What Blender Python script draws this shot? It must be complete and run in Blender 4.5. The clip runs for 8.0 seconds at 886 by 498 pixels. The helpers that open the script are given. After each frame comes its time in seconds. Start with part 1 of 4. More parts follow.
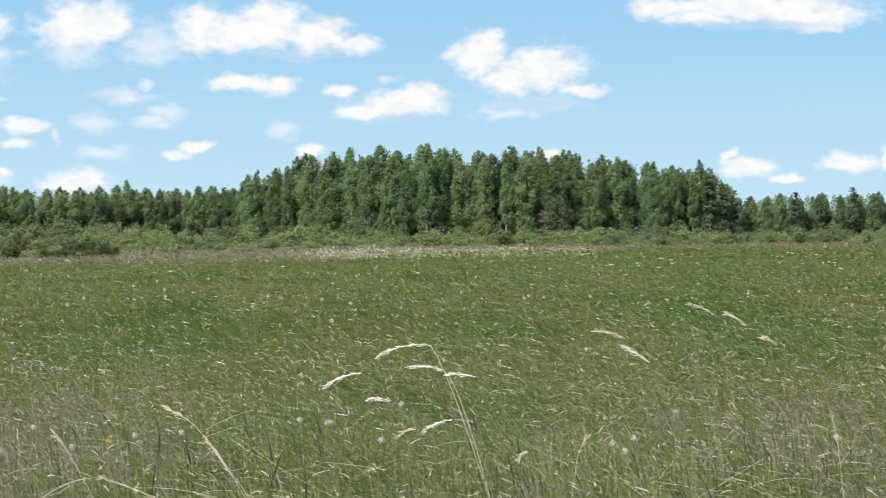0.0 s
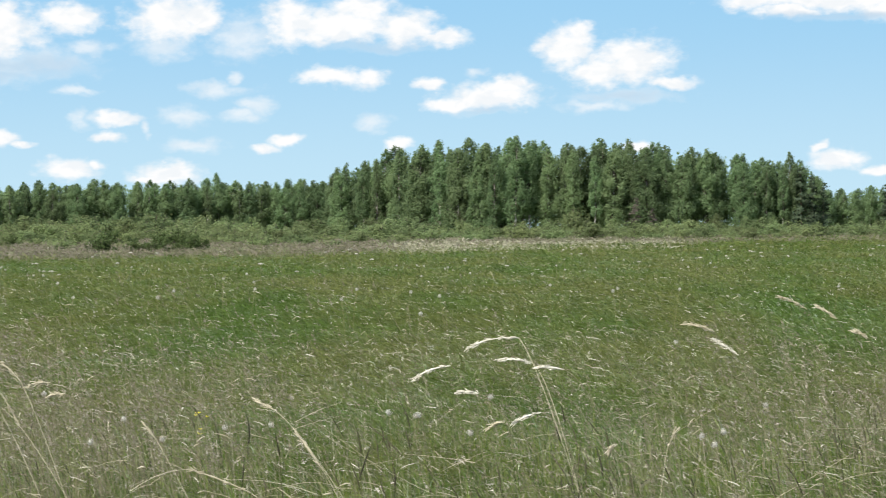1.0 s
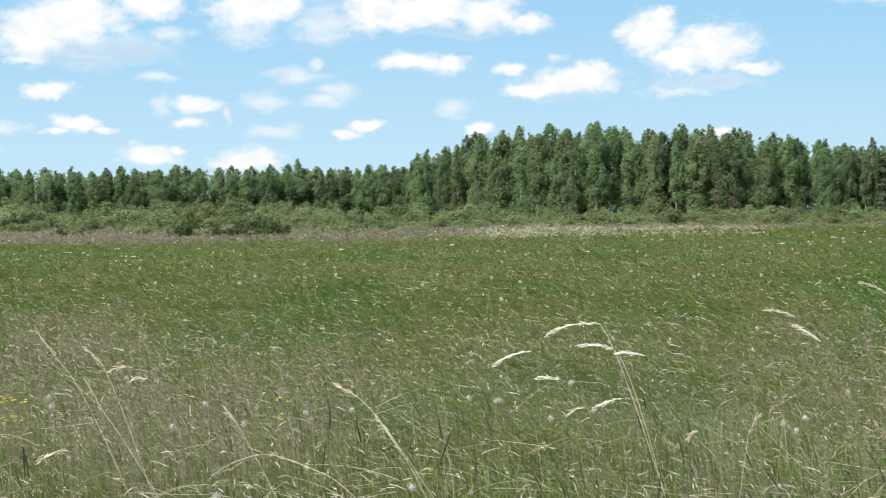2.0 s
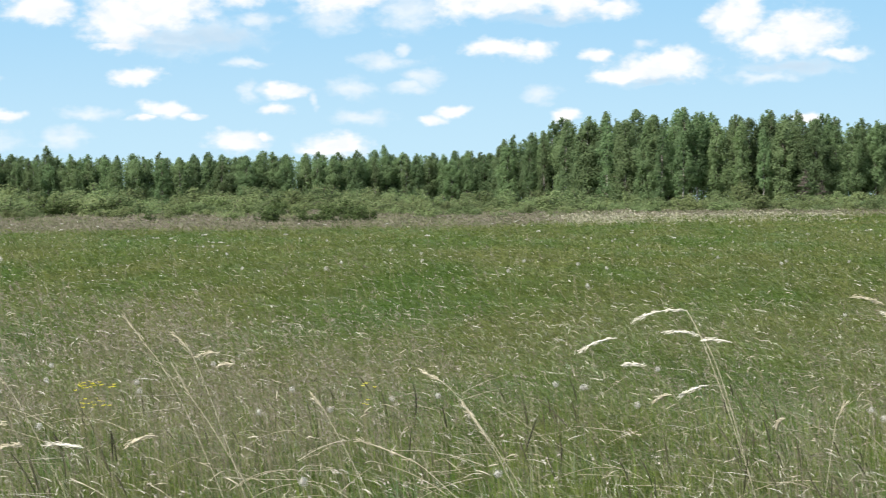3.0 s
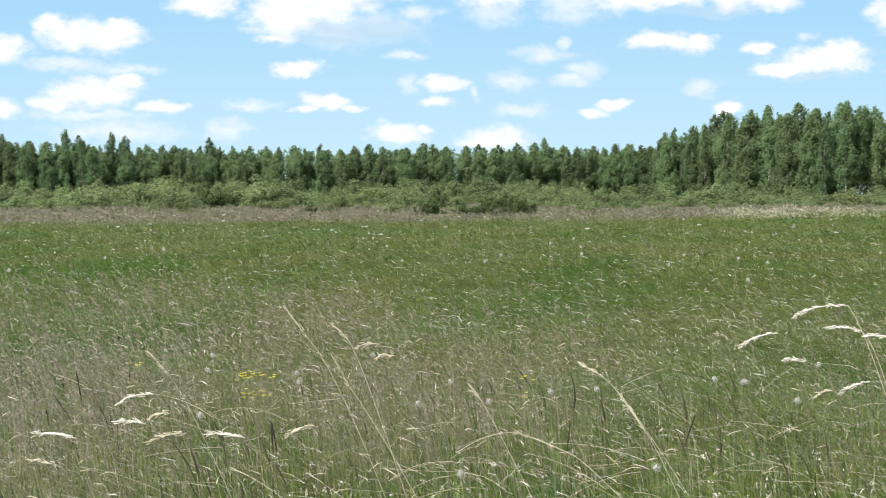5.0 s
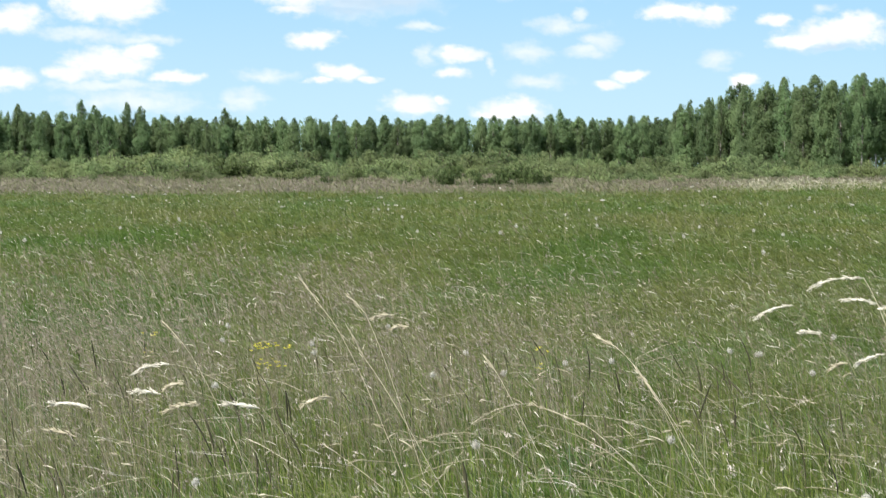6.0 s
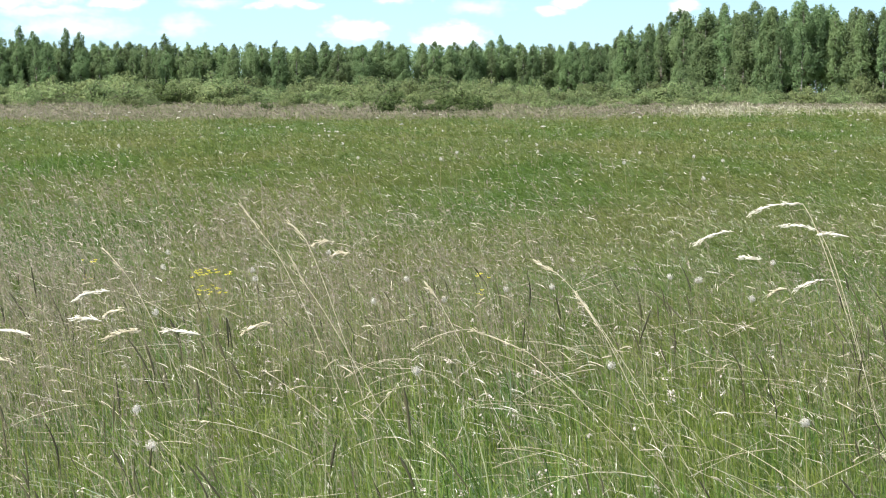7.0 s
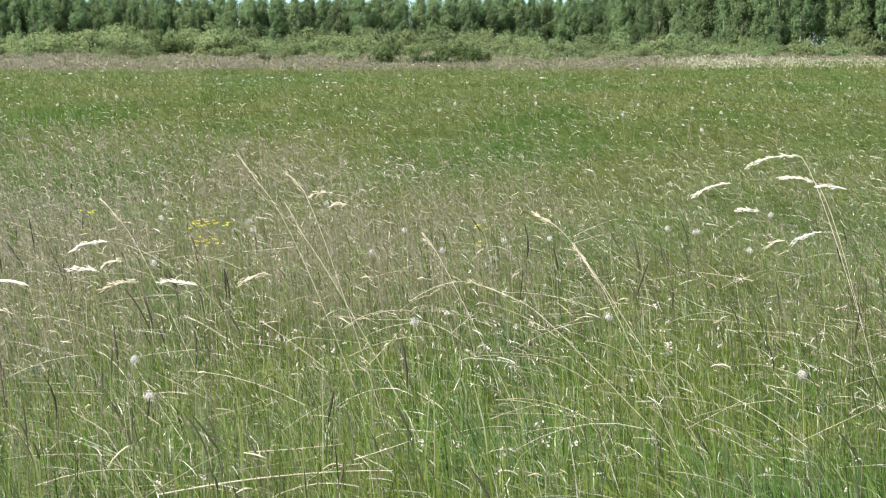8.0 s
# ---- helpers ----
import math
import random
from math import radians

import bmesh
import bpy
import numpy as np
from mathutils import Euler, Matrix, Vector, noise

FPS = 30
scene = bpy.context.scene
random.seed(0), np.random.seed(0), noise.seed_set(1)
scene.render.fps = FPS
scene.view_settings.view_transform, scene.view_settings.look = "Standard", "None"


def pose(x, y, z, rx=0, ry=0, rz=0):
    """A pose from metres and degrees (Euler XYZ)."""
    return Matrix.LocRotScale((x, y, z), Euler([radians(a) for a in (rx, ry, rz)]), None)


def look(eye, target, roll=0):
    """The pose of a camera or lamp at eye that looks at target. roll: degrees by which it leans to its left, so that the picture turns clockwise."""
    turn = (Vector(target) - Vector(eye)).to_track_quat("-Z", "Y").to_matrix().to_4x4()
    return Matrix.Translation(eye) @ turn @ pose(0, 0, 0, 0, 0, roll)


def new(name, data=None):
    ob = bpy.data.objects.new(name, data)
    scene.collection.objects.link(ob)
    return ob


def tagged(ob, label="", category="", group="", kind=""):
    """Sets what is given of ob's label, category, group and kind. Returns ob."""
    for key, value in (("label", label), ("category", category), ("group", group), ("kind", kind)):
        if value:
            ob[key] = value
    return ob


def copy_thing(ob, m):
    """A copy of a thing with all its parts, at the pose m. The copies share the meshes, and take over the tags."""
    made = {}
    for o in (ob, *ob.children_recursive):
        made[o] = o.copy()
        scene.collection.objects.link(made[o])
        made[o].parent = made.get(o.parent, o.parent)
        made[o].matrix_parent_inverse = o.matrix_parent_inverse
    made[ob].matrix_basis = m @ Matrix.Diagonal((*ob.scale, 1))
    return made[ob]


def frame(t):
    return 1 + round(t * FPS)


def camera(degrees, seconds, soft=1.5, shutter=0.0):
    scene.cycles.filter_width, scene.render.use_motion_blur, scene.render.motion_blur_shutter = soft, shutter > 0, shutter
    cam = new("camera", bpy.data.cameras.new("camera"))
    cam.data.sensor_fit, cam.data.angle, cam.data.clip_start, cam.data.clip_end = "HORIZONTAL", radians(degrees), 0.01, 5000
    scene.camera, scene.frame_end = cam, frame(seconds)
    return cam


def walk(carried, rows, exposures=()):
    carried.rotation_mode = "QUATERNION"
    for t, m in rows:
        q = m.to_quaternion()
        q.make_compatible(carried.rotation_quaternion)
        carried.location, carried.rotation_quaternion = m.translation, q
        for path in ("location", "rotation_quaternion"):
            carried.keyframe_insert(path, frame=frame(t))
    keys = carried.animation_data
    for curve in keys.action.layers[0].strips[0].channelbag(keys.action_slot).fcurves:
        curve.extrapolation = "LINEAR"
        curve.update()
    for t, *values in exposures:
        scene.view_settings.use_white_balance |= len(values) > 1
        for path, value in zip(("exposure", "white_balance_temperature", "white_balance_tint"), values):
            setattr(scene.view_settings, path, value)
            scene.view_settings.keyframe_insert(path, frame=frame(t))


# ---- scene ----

# A windy meadow before a birch wood, seen through a long lens from a tripod that pans left and then tilts down.
EYE = 1.6
cam = camera(20.0, 8.0, soft=1.1, shutter=0.45)
# seconds, pan to the left, tilt up, lean to the right (degrees)
ROWS = [
    (0.0, 0.000, -0.335, 0.350), (0.5, 1.019, -0.408, 0.310), (1.0, 2.026, -0.489, 0.383), (1.5, 2.990, -0.661, 0.369),
    (1.7, 3.350, -0.725, 0.369), (2.8, 5.380, -1.040, 0.330), (3.0, 5.834, -1.110, 0.320), (3.5, 6.861, -1.128, 0.316),
    (4.0, 7.818, -1.217, 0.243), (4.5, 8.683, -1.221, 0.125), (4.7, 9.044, -1.234, 0.100), (5.8, 9.922, -1.619, -0.149),
    (6.0, 9.819, -1.922, -0.149), (6.5, 8.930, -3.126, -0.059), (7.0, 8.463, -3.598, -0.142), (7.5, 8.353, -4.141, -0.233),
    (8.0, 8.410, -4.705, -0.277),
]
walk(cam, [(t, pose(0, 0, EYE, 0, 0, pan) @ pose(0, 0, 0, 90 + tilt) @ pose(0, 0, 0, 0, 0, -lean)) for t, pan, tilt, lean in ROWS],
     exposures=[(0.0, 0.59), (3.0, 0.68), (4.7, 0.71), (5.8, 0.73), (6.1, 0.75), (6.5, 0.80), (7.0, 1.03), (7.5, 1.09), (8.0, 1.10)])

# ---------------------------------------------------------------- sun and sky
SUN_TURN, SUN_UP = 140.0, 47.0      # degrees to the left of straight ahead, and above the horizon
sun_way = Vector((-math.sin(radians(SUN_TURN)) * math.cos(radians(SUN_UP)), math.cos(radians(SUN_TURN)) * math.cos(radians(SUN_UP)), math.sin(radians(SUN_UP))))
sun = new("sun", bpy.data.lights.new("sun", "SUN"))
sun.data.energy, sun.data.angle, sun.data.color = 4.4, radians(0.53), (1.0, 0.95, 0.86)
sun.matrix_world = look(sun_way * 100, (0, 0, 0))

# clouds: degrees to the left, degrees up, half width, half height
HEAPS_RIGHT = [(-0.85, 4.07, 0.7, 0.54), (-1.11, 4.38, 0.34, 0.26), (-2.32, 3.75, 0.98, 0.59), (-1.58, 3.53, 0.8, 0.44), (-3.25, 3.26, 0.62, 0.17),
               (1, 2.94, 1.29, 0.35), (0.52, 3.18, 0.62, 0.26), (1.84, 2.83, 0.62, 0.22), (2.32, 3.29, 0.35, 0.19), (4.39, 4.6, 1.74, 0.49),
               (3.88, 4.96, 0.8, 0.44), (5.41, 4.7, 0.72, 0.59), (2.85, 4.55, 0.77, 0.49), (2.02, 4.34, 0.64, 0.23), (8.23, 4.79, 1.01, 0.62),
               (7.5, 4.85, 0.57, 0.52)]
HEAPS_LOW = [(-7.03, 5.1, 2.51, 0.36), (-8.42, 4.84, 1.44, 0.32), (-5.82, 4.82, 0.85, 0.19), (-4.93, 5.09, 0.67, 0.26), (4.53, 3.45, 0.9, 0.22),
             (3.63, 3.36, 0.41, 0.26), (5.56, 2.03, 0.41, 0.17), (6.07, 1.79, 0.39, 0.15), (9.42, 2.5, 0.57, 0.17), (9.61, 2.09, 0.36, 0.13),
             (8.23, 1.26, 0.88, 0.28), (8.74, 1.19, 0.44, 0.15), (3.06, 1.91, 0.31, 0.19), (-2.43, 1.83, 0.36, 0.15), (-6.91, 1.48, 0.67, 0.26),
             (-6.48, 1.76, 0.19, 0.15), (-7.9, 1.23, 0.41, 0.15), (-9.16, 1.56, 0.67, 0.22), (-10, 1.65, 0.17, 0.28)]
HEAPS_LEFT = [(13.09, 4.08, 0.93, 0.67), (12.42, 4.29, 0.95, 0.57), (14.87, 4.33, 0.85, 0.39), (13.22, 3.52, 0.62, 0.13), (12.77, 2.83, 0.64, 0.19),
              (12.16, 2.07, 0.59, 0.21), (11.56, 1.92, 0.35, 0.1), (12.61, 1.87, 0.35, 0.1), (10.53, 1.34, 0.75, 0.28), (8.21, 1.29, 0.82, 0.27),
              (9.89, 1.47, 0.21, 0.13), (17.44, 3.53, 1.19, 0.39), (18.28, 3.75, 0.46, 0.26), (16.77, 3.72, 0.49, 0.23), (17.41, 2.28, 1.13, 0.39),
              (16.76, 2.52, 0.46, 0.23), (18.29, 2.04, 0.54, 0.23), (15.84, 1.95, 0.59, 0.15), (19.53, 3.26, 0.77, 0.34), (19.79, 1.87, 0.9, 0.28),
              (12.2, 4.49, 1.26, 0.75), (10.43, 4.78, 0.8, 0.41)]
VEILS_RIGHT = [(-1.45, 2.73, 0.85, 0.14), (1.19, 3.54, 0.26, 0.12), (7.14, 3.17, 0.82, 0.18), (6.7, 3.43, 0.23, 0.12), (7.91, 2.53, 0.49, 0.26),
         (6.64, 2.6, 0.57, 0.13), (6.19, 2.79, 0.36, 0.23), (3.64, 2.4, 0.41, 0.23), (7.66, 1.9, 0.7, 0.18), (9.97, 4.15, 0.57, 0.19),
         (6.56, 4.38, 0.85, 0.57), (8.34, 4.16, 0.72, 0.34), (-2.22, 2.93, 1.16, 0.18)]
VEILS_LEFT = [(9.63, 2.53, 0.57, 0.15),
         (9.6, 2.11, 0.26, 0.15), (10.21, 2.53, 0.23, 0.21), (8.79, 2.24, 0.12, 0.18), (13.86, 2.01, 0.7, 0.13), (11.04, 3.78, 1.16, 0.39),
         (11.81, 3.68, 1.16, 0.44), (14.38, 1.44, 0.49, 0.26), (16.65, 2.83, 0.9, 0.13), (16.79, 1.42, 1.55, 0.28), (17.54, 1.75, 1.55, 0.15),
         (17.91, 2.89, 1.16, 0.18), (6.41, 2.84, 0.39, 0.15), (10.27, 3.1, 0.52, 0.1)]
UNDERSIDES = [(-2.22, 2.93, 1.01, 0.14), (3.5, 4.1, 1.29, 0.12), (1.06, 2.62, 0.77, 0.09), (-7.03, 4.69, 1.93, 0.1), (11.04, 3.68, 1.1, 0.31),
              (12.07, 3.49, 0.9, 0.15), (11.32, 3.69, 1.42, 0.23)]


def build_world():
    world = bpy.data.worlds.new("sky")
    scene.world = world
    world.use_nodes = True
    nt = world.node_tree
    nt.nodes.clear()

    def node(kind, **values):
        n = nt.nodes.new(kind)
        for k, v in values.items():
            n.inputs[k].default_value = v
        return n

    def math_node(op, a, b=None, c=None, clamp=False):
        n = nt.nodes.new("ShaderNodeMath")
        n.operation, n.use_clamp = op, clamp
        for i, v in enumerate((a, b, c)):
            if v is None:
                continue
            if isinstance(v, (int, float)):
                n.inputs[i].default_value = v
            else:
                nt.links.new(v, n.inputs[i])
        return n.outputs[0]

    def vec_node(op, a, b, c=None):
        n = nt.nodes.new("ShaderNodeVectorMath")
        n.operation = op
        for i, v in enumerate((a, b, c)):
            if v is None:
                continue
            if isinstance(v, tuple):
                n.inputs[i].default_value = v
            else:
                nt.links.new(v, n.inputs[i])
        return n.outputs["Value"] if op == "LENGTH" else n.outputs[0]

    def step(v, lo, hi):
        n = nt.nodes.new("ShaderNodeMapRange")
        n.interpolation_type = "SMOOTHSTEP"
        nt.links.new(v, n.inputs[0])
        n.inputs[1].default_value, n.inputs[2].default_value = lo, hi
        return n.outputs[0]

    def mix(fac, a, b):
        n = nt.nodes.new("ShaderNodeMix")
        n.data_type = "RGBA"
        for v, i in ((fac, 0), (a, 6), (b, 7)):
            if isinstance(v, (int, float, tuple)):
                n.inputs[i].default_value = v
            else:
                nt.links.new(v, n.inputs[i])
        return n.outputs[2]

    way = nt.nodes.new("ShaderNodeTexCoord").outputs["Generated"]
    sep = nt.nodes.new("ShaderNodeSeparateXYZ")
    nt.links.new(way, sep.inputs[0])
    turn = math_node("MULTIPLY", math_node("ARCTAN2", math_node("MULTIPLY", sep.outputs[0], -1.0), sep.outputs[1]), 57.29578)
    up = math_node("MULTIPLY", math_node("ARCSINE", sep.outputs[2]), 57.29578)
    comb = nt.nodes.new("ShaderNodeCombineXYZ")
    nt.links.new(turn, comb.inputs[0])
    nt.links.new(up, comb.inputs[1])
    spot = comb.outputs[0]

    def noise_at(vec, scale, detail, rough, stretch=(1.0, 1.6, 1.0)):
        n = node("ShaderNodeTexNoise", Scale=scale, Detail=detail, Roughness=rough)
        nt.links.new(vec_node("MULTIPLY", vec, stretch), n.inputs["Vector"])
        return n

    warp = noise_at(spot, 1.3, 3.0, 0.55).outputs["Color"]
    bent = vec_node("MULTIPLY_ADD", vec_node("SUBTRACT", warp, (0.5, 0.5, 0.5)), (0.75, 0.45, 0.0), spot)

    def union(vec, clouds):
        best = None
        for u, v, a, b in clouds:
            off = vec_node("MULTIPLY", vec_node("SUBTRACT", vec, (u, v, 0.0)), (1 / a, 1 / b, 0.0))
            d = math_node("SUBTRACT", 1.0, vec_node("LENGTH", off, None))
            best = d if best is None else math_node("MAXIMUM", best, d)
        return best

    puff = math_node("SUBTRACT", noise_at(spot, 2.4, 4.0, 0.55).outputs["Fac"], 0.5)
    fringe = math_node("MULTIPLY", math_node("SUBTRACT", noise_at(spot, 7.5, 5.0, 0.6).outputs["Fac"], 0.5), 0.24)
    ragged = math_node("MULTIPLY_ADD", puff, 1.15, fringe)
    heaps = [union(bent, group) for group in (HEAPS_RIGHT, HEAPS_LOW, HEAPS_LEFT)]
    heap_field = math_node("MAXIMUM", math_node("MAXIMUM", heaps[0], heaps[1]), heaps[2])
    heap = step(math_node("ADD", heap_field, ragged), -0.26, 0.62)
    veil = math_node("MULTIPLY", step(math_node("MULTIPLY_ADD", ragged, 1.2, math_node("MAXIMUM", union(bent, VEILS_RIGHT), union(bent, VEILS_LEFT))), -0.35, 0.95), 0.62)
    # unseen fair-weather clouds above and beside the stretch listed, thickened to fill the shade
    wide = noise_at(way, 5.0, 5.0, 0.55, (1.0, 1.0, 2.2)).outputs["Fac"]
    beyond = math_node("MAXIMUM", step(up, 6.0, 9.0), step(math_node("ABSOLUTE", math_node("SUBTRACT", turn, 5.0)), 16.5, 22.0))
    around = math_node("MULTIPLY", math_node("MULTIPLY", step(wide, 0.40, 0.55), beyond), 0.9)
    thick = math_node("MAXIMUM", heap, around)
    cover = math_node("MAXIMUM", thick, veil)

    sky = nt.nodes.new("ShaderNodeTexSky")
    sky.sky_type, sky.sun_disc = "NISHITA", False
    sky.sun_elevation, sky.sun_rotation = radians(SUN_UP), radians(-SUN_TURN)
    sky.air_density, sky.dust_density, sky.ozone_density = 1.0, 0.4, 2.0
    high = vec_node("MULTIPLY", sky.outputs[0], (0.14, 0.155, 0.17))
    # low sky: pale at the horizon, clear blue a few degrees up
    low = mix(step(up, -0.5, 6.0), (0.60, 0.84, 0.98, 1), (0.35, 0.66, 0.94, 1))
    clear = mix(step(up, 5.0, 16.0), low, high)
    # the undersides of the heaps are greyer
    under = math_node("MULTIPLY", step(math_node("MULTIPLY_ADD", ragged, 0.8, union(bent, UNDERSIDES)), -0.4, 0.8), 0.62)
    inner = math_node("MULTIPLY", step(noise_at(bent, 1.7, 2.5, 0.5).outputs["Fac"], 0.56, 0.36), 0.34)
    white = mix(inner, (1.05, 1.05, 1.05, 1), (0.74, 0.84, 0.93, 1))
    white = mix(under, white, (0.50, 0.66, 0.82, 1))
    cover = math_node("MAXIMUM", cover, math_node("MULTIPLY", under, 0.6))
    shown = mix(cover, clear, white)
    bg = nt.nodes.new("ShaderNodeBackground")
    nt.links.new(shown, bg.inputs["Color"])
    bg.inputs["Strength"].default_value = 0.63
    out = nt.nodes.new("ShaderNodeOutputWorld")
    nt.links.new(bg.outputs[0], out.inputs["Surface"])


build_world()


# ---------------------------------------------------------------- materials
def plant_material(name, stops, rough=0.5, through_light=0.3, patch=None, patch_size=0.6, per_thing=0.0, gloss=0.4, patch_long=1.0):
    """Leaf, stem or seed head: colours spread over the loose pieces (stops), with an optional second colour in patches on the ground plan."""
    m = bpy.data.materials.new(name)
    m.use_nodes = True
    nt = m.node_tree
    nodes, links = nt.nodes, nt.links
    bsdf = nodes["Principled BSDF"]
    geo = nodes.new("ShaderNodeNewGeometry")
    ramp = nodes.new("ShaderNodeValToRGB")
    while len(ramp.color_ramp.elements) < len(stops):
        ramp.color_ramp.elements.new(0.5)
    for e, (p, c) in zip(ramp.color_ramp.elements, stops):
        e.position, e.color = p, (*c, 1)
    links.new(geo.outputs["Random Per Island"], ramp.inputs[0])
    colour = ramp.outputs[0]
    if patch:
        tex = nodes.new("ShaderNodeTexNoise")
        tex.inputs["Scale"].default_value, tex.inputs["Detail"].default_value, tex.inputs["Roughness"].default_value = patch_size, 5.0, 0.6
        longer = nodes.new("ShaderNodeMapping")
        longer.inputs["Scale"].default_value = (1.0, 1.0 / patch_long, 1.0)
        links.new(geo.outputs["Position"], longer.inputs[0])
        links.new(longer.outputs[0], tex.inputs["Vector"])
        rng = nodes.new("ShaderNodeMapRange")
        rng.interpolation_type = "SMOOTHSTEP"
        rng.inputs[1].default_value, rng.inputs[2].default_value = 0.42, 0.64
        links.new(tex.outputs["Fac"], rng.inputs[0])
        mixer = nodes.new("ShaderNodeMix")
        mixer.data_type, mixer.blend_type = "RGBA", "MULTIPLY"
        links.new(rng.outputs[0], mixer.inputs[0])
        links.new(colour, mixer.inputs[6])
        mixer.inputs[7].default_value = (*patch, 1)
        colour = mixer.outputs[2]
    if per_thing:
        info = nodes.new("ShaderNodeObjectInfo")
        hsv = nodes.new("ShaderNodeHueSaturation")
        for k, (lo, hi) in {"Hue": (0.5 - 0.012 * per_thing, 0.5 + 0.014 * per_thing), "Value": (1 - 0.28 * per_thing, 1 + 0.22 * per_thing)}.items():
            rng = nodes.new("ShaderNodeMapRange")
            rng.inputs[3].default_value, rng.inputs[4].default_value = lo, hi
            if k == "Hue":
                fold = nodes.new("ShaderNodeMath")
                fold.operation = "PINGPONG"
                fold.inputs[1].default_value = 0.17
                links.new(info.outputs["Random"], fold.inputs[0])
                rng.inputs[2].default_value = 0.17
                links.new(fold.outputs[0], rng.inputs[0])
            else:
                links.new(info.outputs["Random"], rng.inputs[0])
            links.new(rng.outputs[0], hsv.inputs[k])
        links.new(colour, hsv.inputs["Color"])
        colour = hsv.outputs[0]
    links.new(colour, bsdf.inputs["Base Color"])
    bsdf.inputs["Roughness"].default_value = rough
    bsdf.inputs["Specular IOR Level"].default_value = gloss
    if through_light:
        glow = nodes.new("ShaderNodeBsdfTranslucent")
        links.new(colour, glow.inputs["Color"])
        both = nodes.new("ShaderNodeMixShader")
        both.inputs[0].default_value = through_light
        links.new(bsdf.outputs[0], both.inputs[1])
        links.new(glow.outputs[0], both.inputs[2])
        links.new(both.outputs[0], nodes["Material Output"].inputs["Surface"])
    return m


def ground_material():
    m = bpy.data.materials.new("meadow_soil")
    m.use_nodes = True
    nodes, links = m.node_tree.nodes, m.node_tree.links
    bsdf = nodes["Principled BSDF"]
    geo = nodes.new("ShaderNodeNewGeometry")

    def tex(scale, detail, a, b, pa, pb):
        t = nodes.new("ShaderNodeTexNoise")
        t.inputs["Scale"].default_value, t.inputs["Detail"].default_value = scale, detail
        links.new(geo.outputs["Position"], t.inputs["Vector"])
        r = nodes.new("ShaderNodeValToRGB")
        r.color_ramp.elements[0].position, r.color_ramp.elements[0].color = pa, (*a, 1)
        r.color_ramp.elements[1].position, r.color_ramp.elements[1].color = pb, (*b, 1)
        links.new(t.outputs["Fac"], r.inputs[0])
        return t, r.outputs[0]

    fine, c1 = tex(9.0, 6.0, (0.035, 0.05, 0.014), (0.10, 0.135, 0.035), 0.35, 0.65)
    _, c2 = tex(0.12, 4.0, (0.05, 0.075, 0.02), (0.13, 0.12, 0.06), 0.42, 0.6)
    mixer = nodes.new("ShaderNodeMix")
    mixer.data_type = "RGBA"
    mixer.inputs[0].default_value = 0.45
    links.new(c1, mixer.inputs[6])
    links.new(c2, mixer.inputs[7])
    links.new(mixer.outputs[2], bsdf.inputs["Base Color"])
    bsdf.inputs["Roughness"].default_value = 0.95
    bump = nodes.new("ShaderNodeBump")
    bump.inputs["Strength"].default_value, bump.inputs["Distance"].default_value = 0.8, 0.05
    links.new(fine.outputs["Fac"], bump.inputs["Height"])
    links.new(bump.outputs[0], bsdf.inputs["Normal"])
    return m


def bark_material(name, pale, dark, scale):
    m = bpy.data.materials.new(name)
    m.use_nodes = True
    nodes, links = m.node_tree.nodes, m.node_tree.links
    bsdf = nodes["Principled BSDF"]
    co = nodes.new("ShaderNodeTexCoord")
    mp = nodes.new("ShaderNodeMapping")
    mp.inputs["Scale"].default_value = (1.0, 1.0, 2.5)
    links.new(co.outputs["Object"], mp.inputs[0])
    t = nodes.new("ShaderNodeTexNoise")
    t.inputs["Scale"].default_value, t.inputs["Detail"].default_value = scale, 5.0
    links.new(mp.outputs[0], t.inputs["Vector"])
    r = nodes.new("ShaderNodeValToRGB")
    r.color_ramp.elements[0].position, r.color_ramp.elements[0].color = 0.42, (*dark, 1)
    r.color_ramp.elements[1].position, r.color_ramp.elements[1].color = 0.55, (*pale, 1)
    links.new(t.outputs["Fac"], r.inputs[0])
    links.new(r.outputs[0], bsdf.inputs["Base Color"])
    bsdf.inputs["Roughness"].default_value = 0.85
    return m


SOIL = ground_material()
BIRCH_LEAF = plant_material("birch_leaves", [(0, (.162, .238, .116)), (.5, (.196, .282, .138)), (1, (.23, .318, .160))], 0.65, 0.6, per_thing=1.0, gloss=0.12)
PINE_LEAF = plant_material("pine_needles", [(0, (.025, .045, .025)), (1, (.06, .085, .045))], 0.6, 0.1, per_thing=0.5, gloss=0.2)
DEAD_NEEDLE = plant_material("dead_needles", [(0, (.06, .05, .045)), (1, (.12, .10, .088))], 0.8, 0.1, gloss=0.1)
SHRUB_LEAF = plant_material("willow_leaves", [(0, (.155, .208, .088)), (.6, (.19, .245, .108)), (1, (.235, .285, .135))], 0.6, 0.46, per_thing=1.1, gloss=0.12)
DARK_LEAF = plant_material("dark_bush_leaves", [(0, (.05, .08, .025)), (1, (.085, .12, .04))], 0.6, 0.25, per_thing=0.4, gloss=0.15)
BIRCH_BARK = bark_material("birch_bark", (.50, .48, .45), (.06, .055, .05), 3.0)
PINE_BARK = bark_material("pine_bark", (.20, .12, .08), (.07, .05, .04), 4.0)
TWIG_BARK = bark_material("twig_bark", (.12, .10, .07), (.06, .05, .04), 8.0)
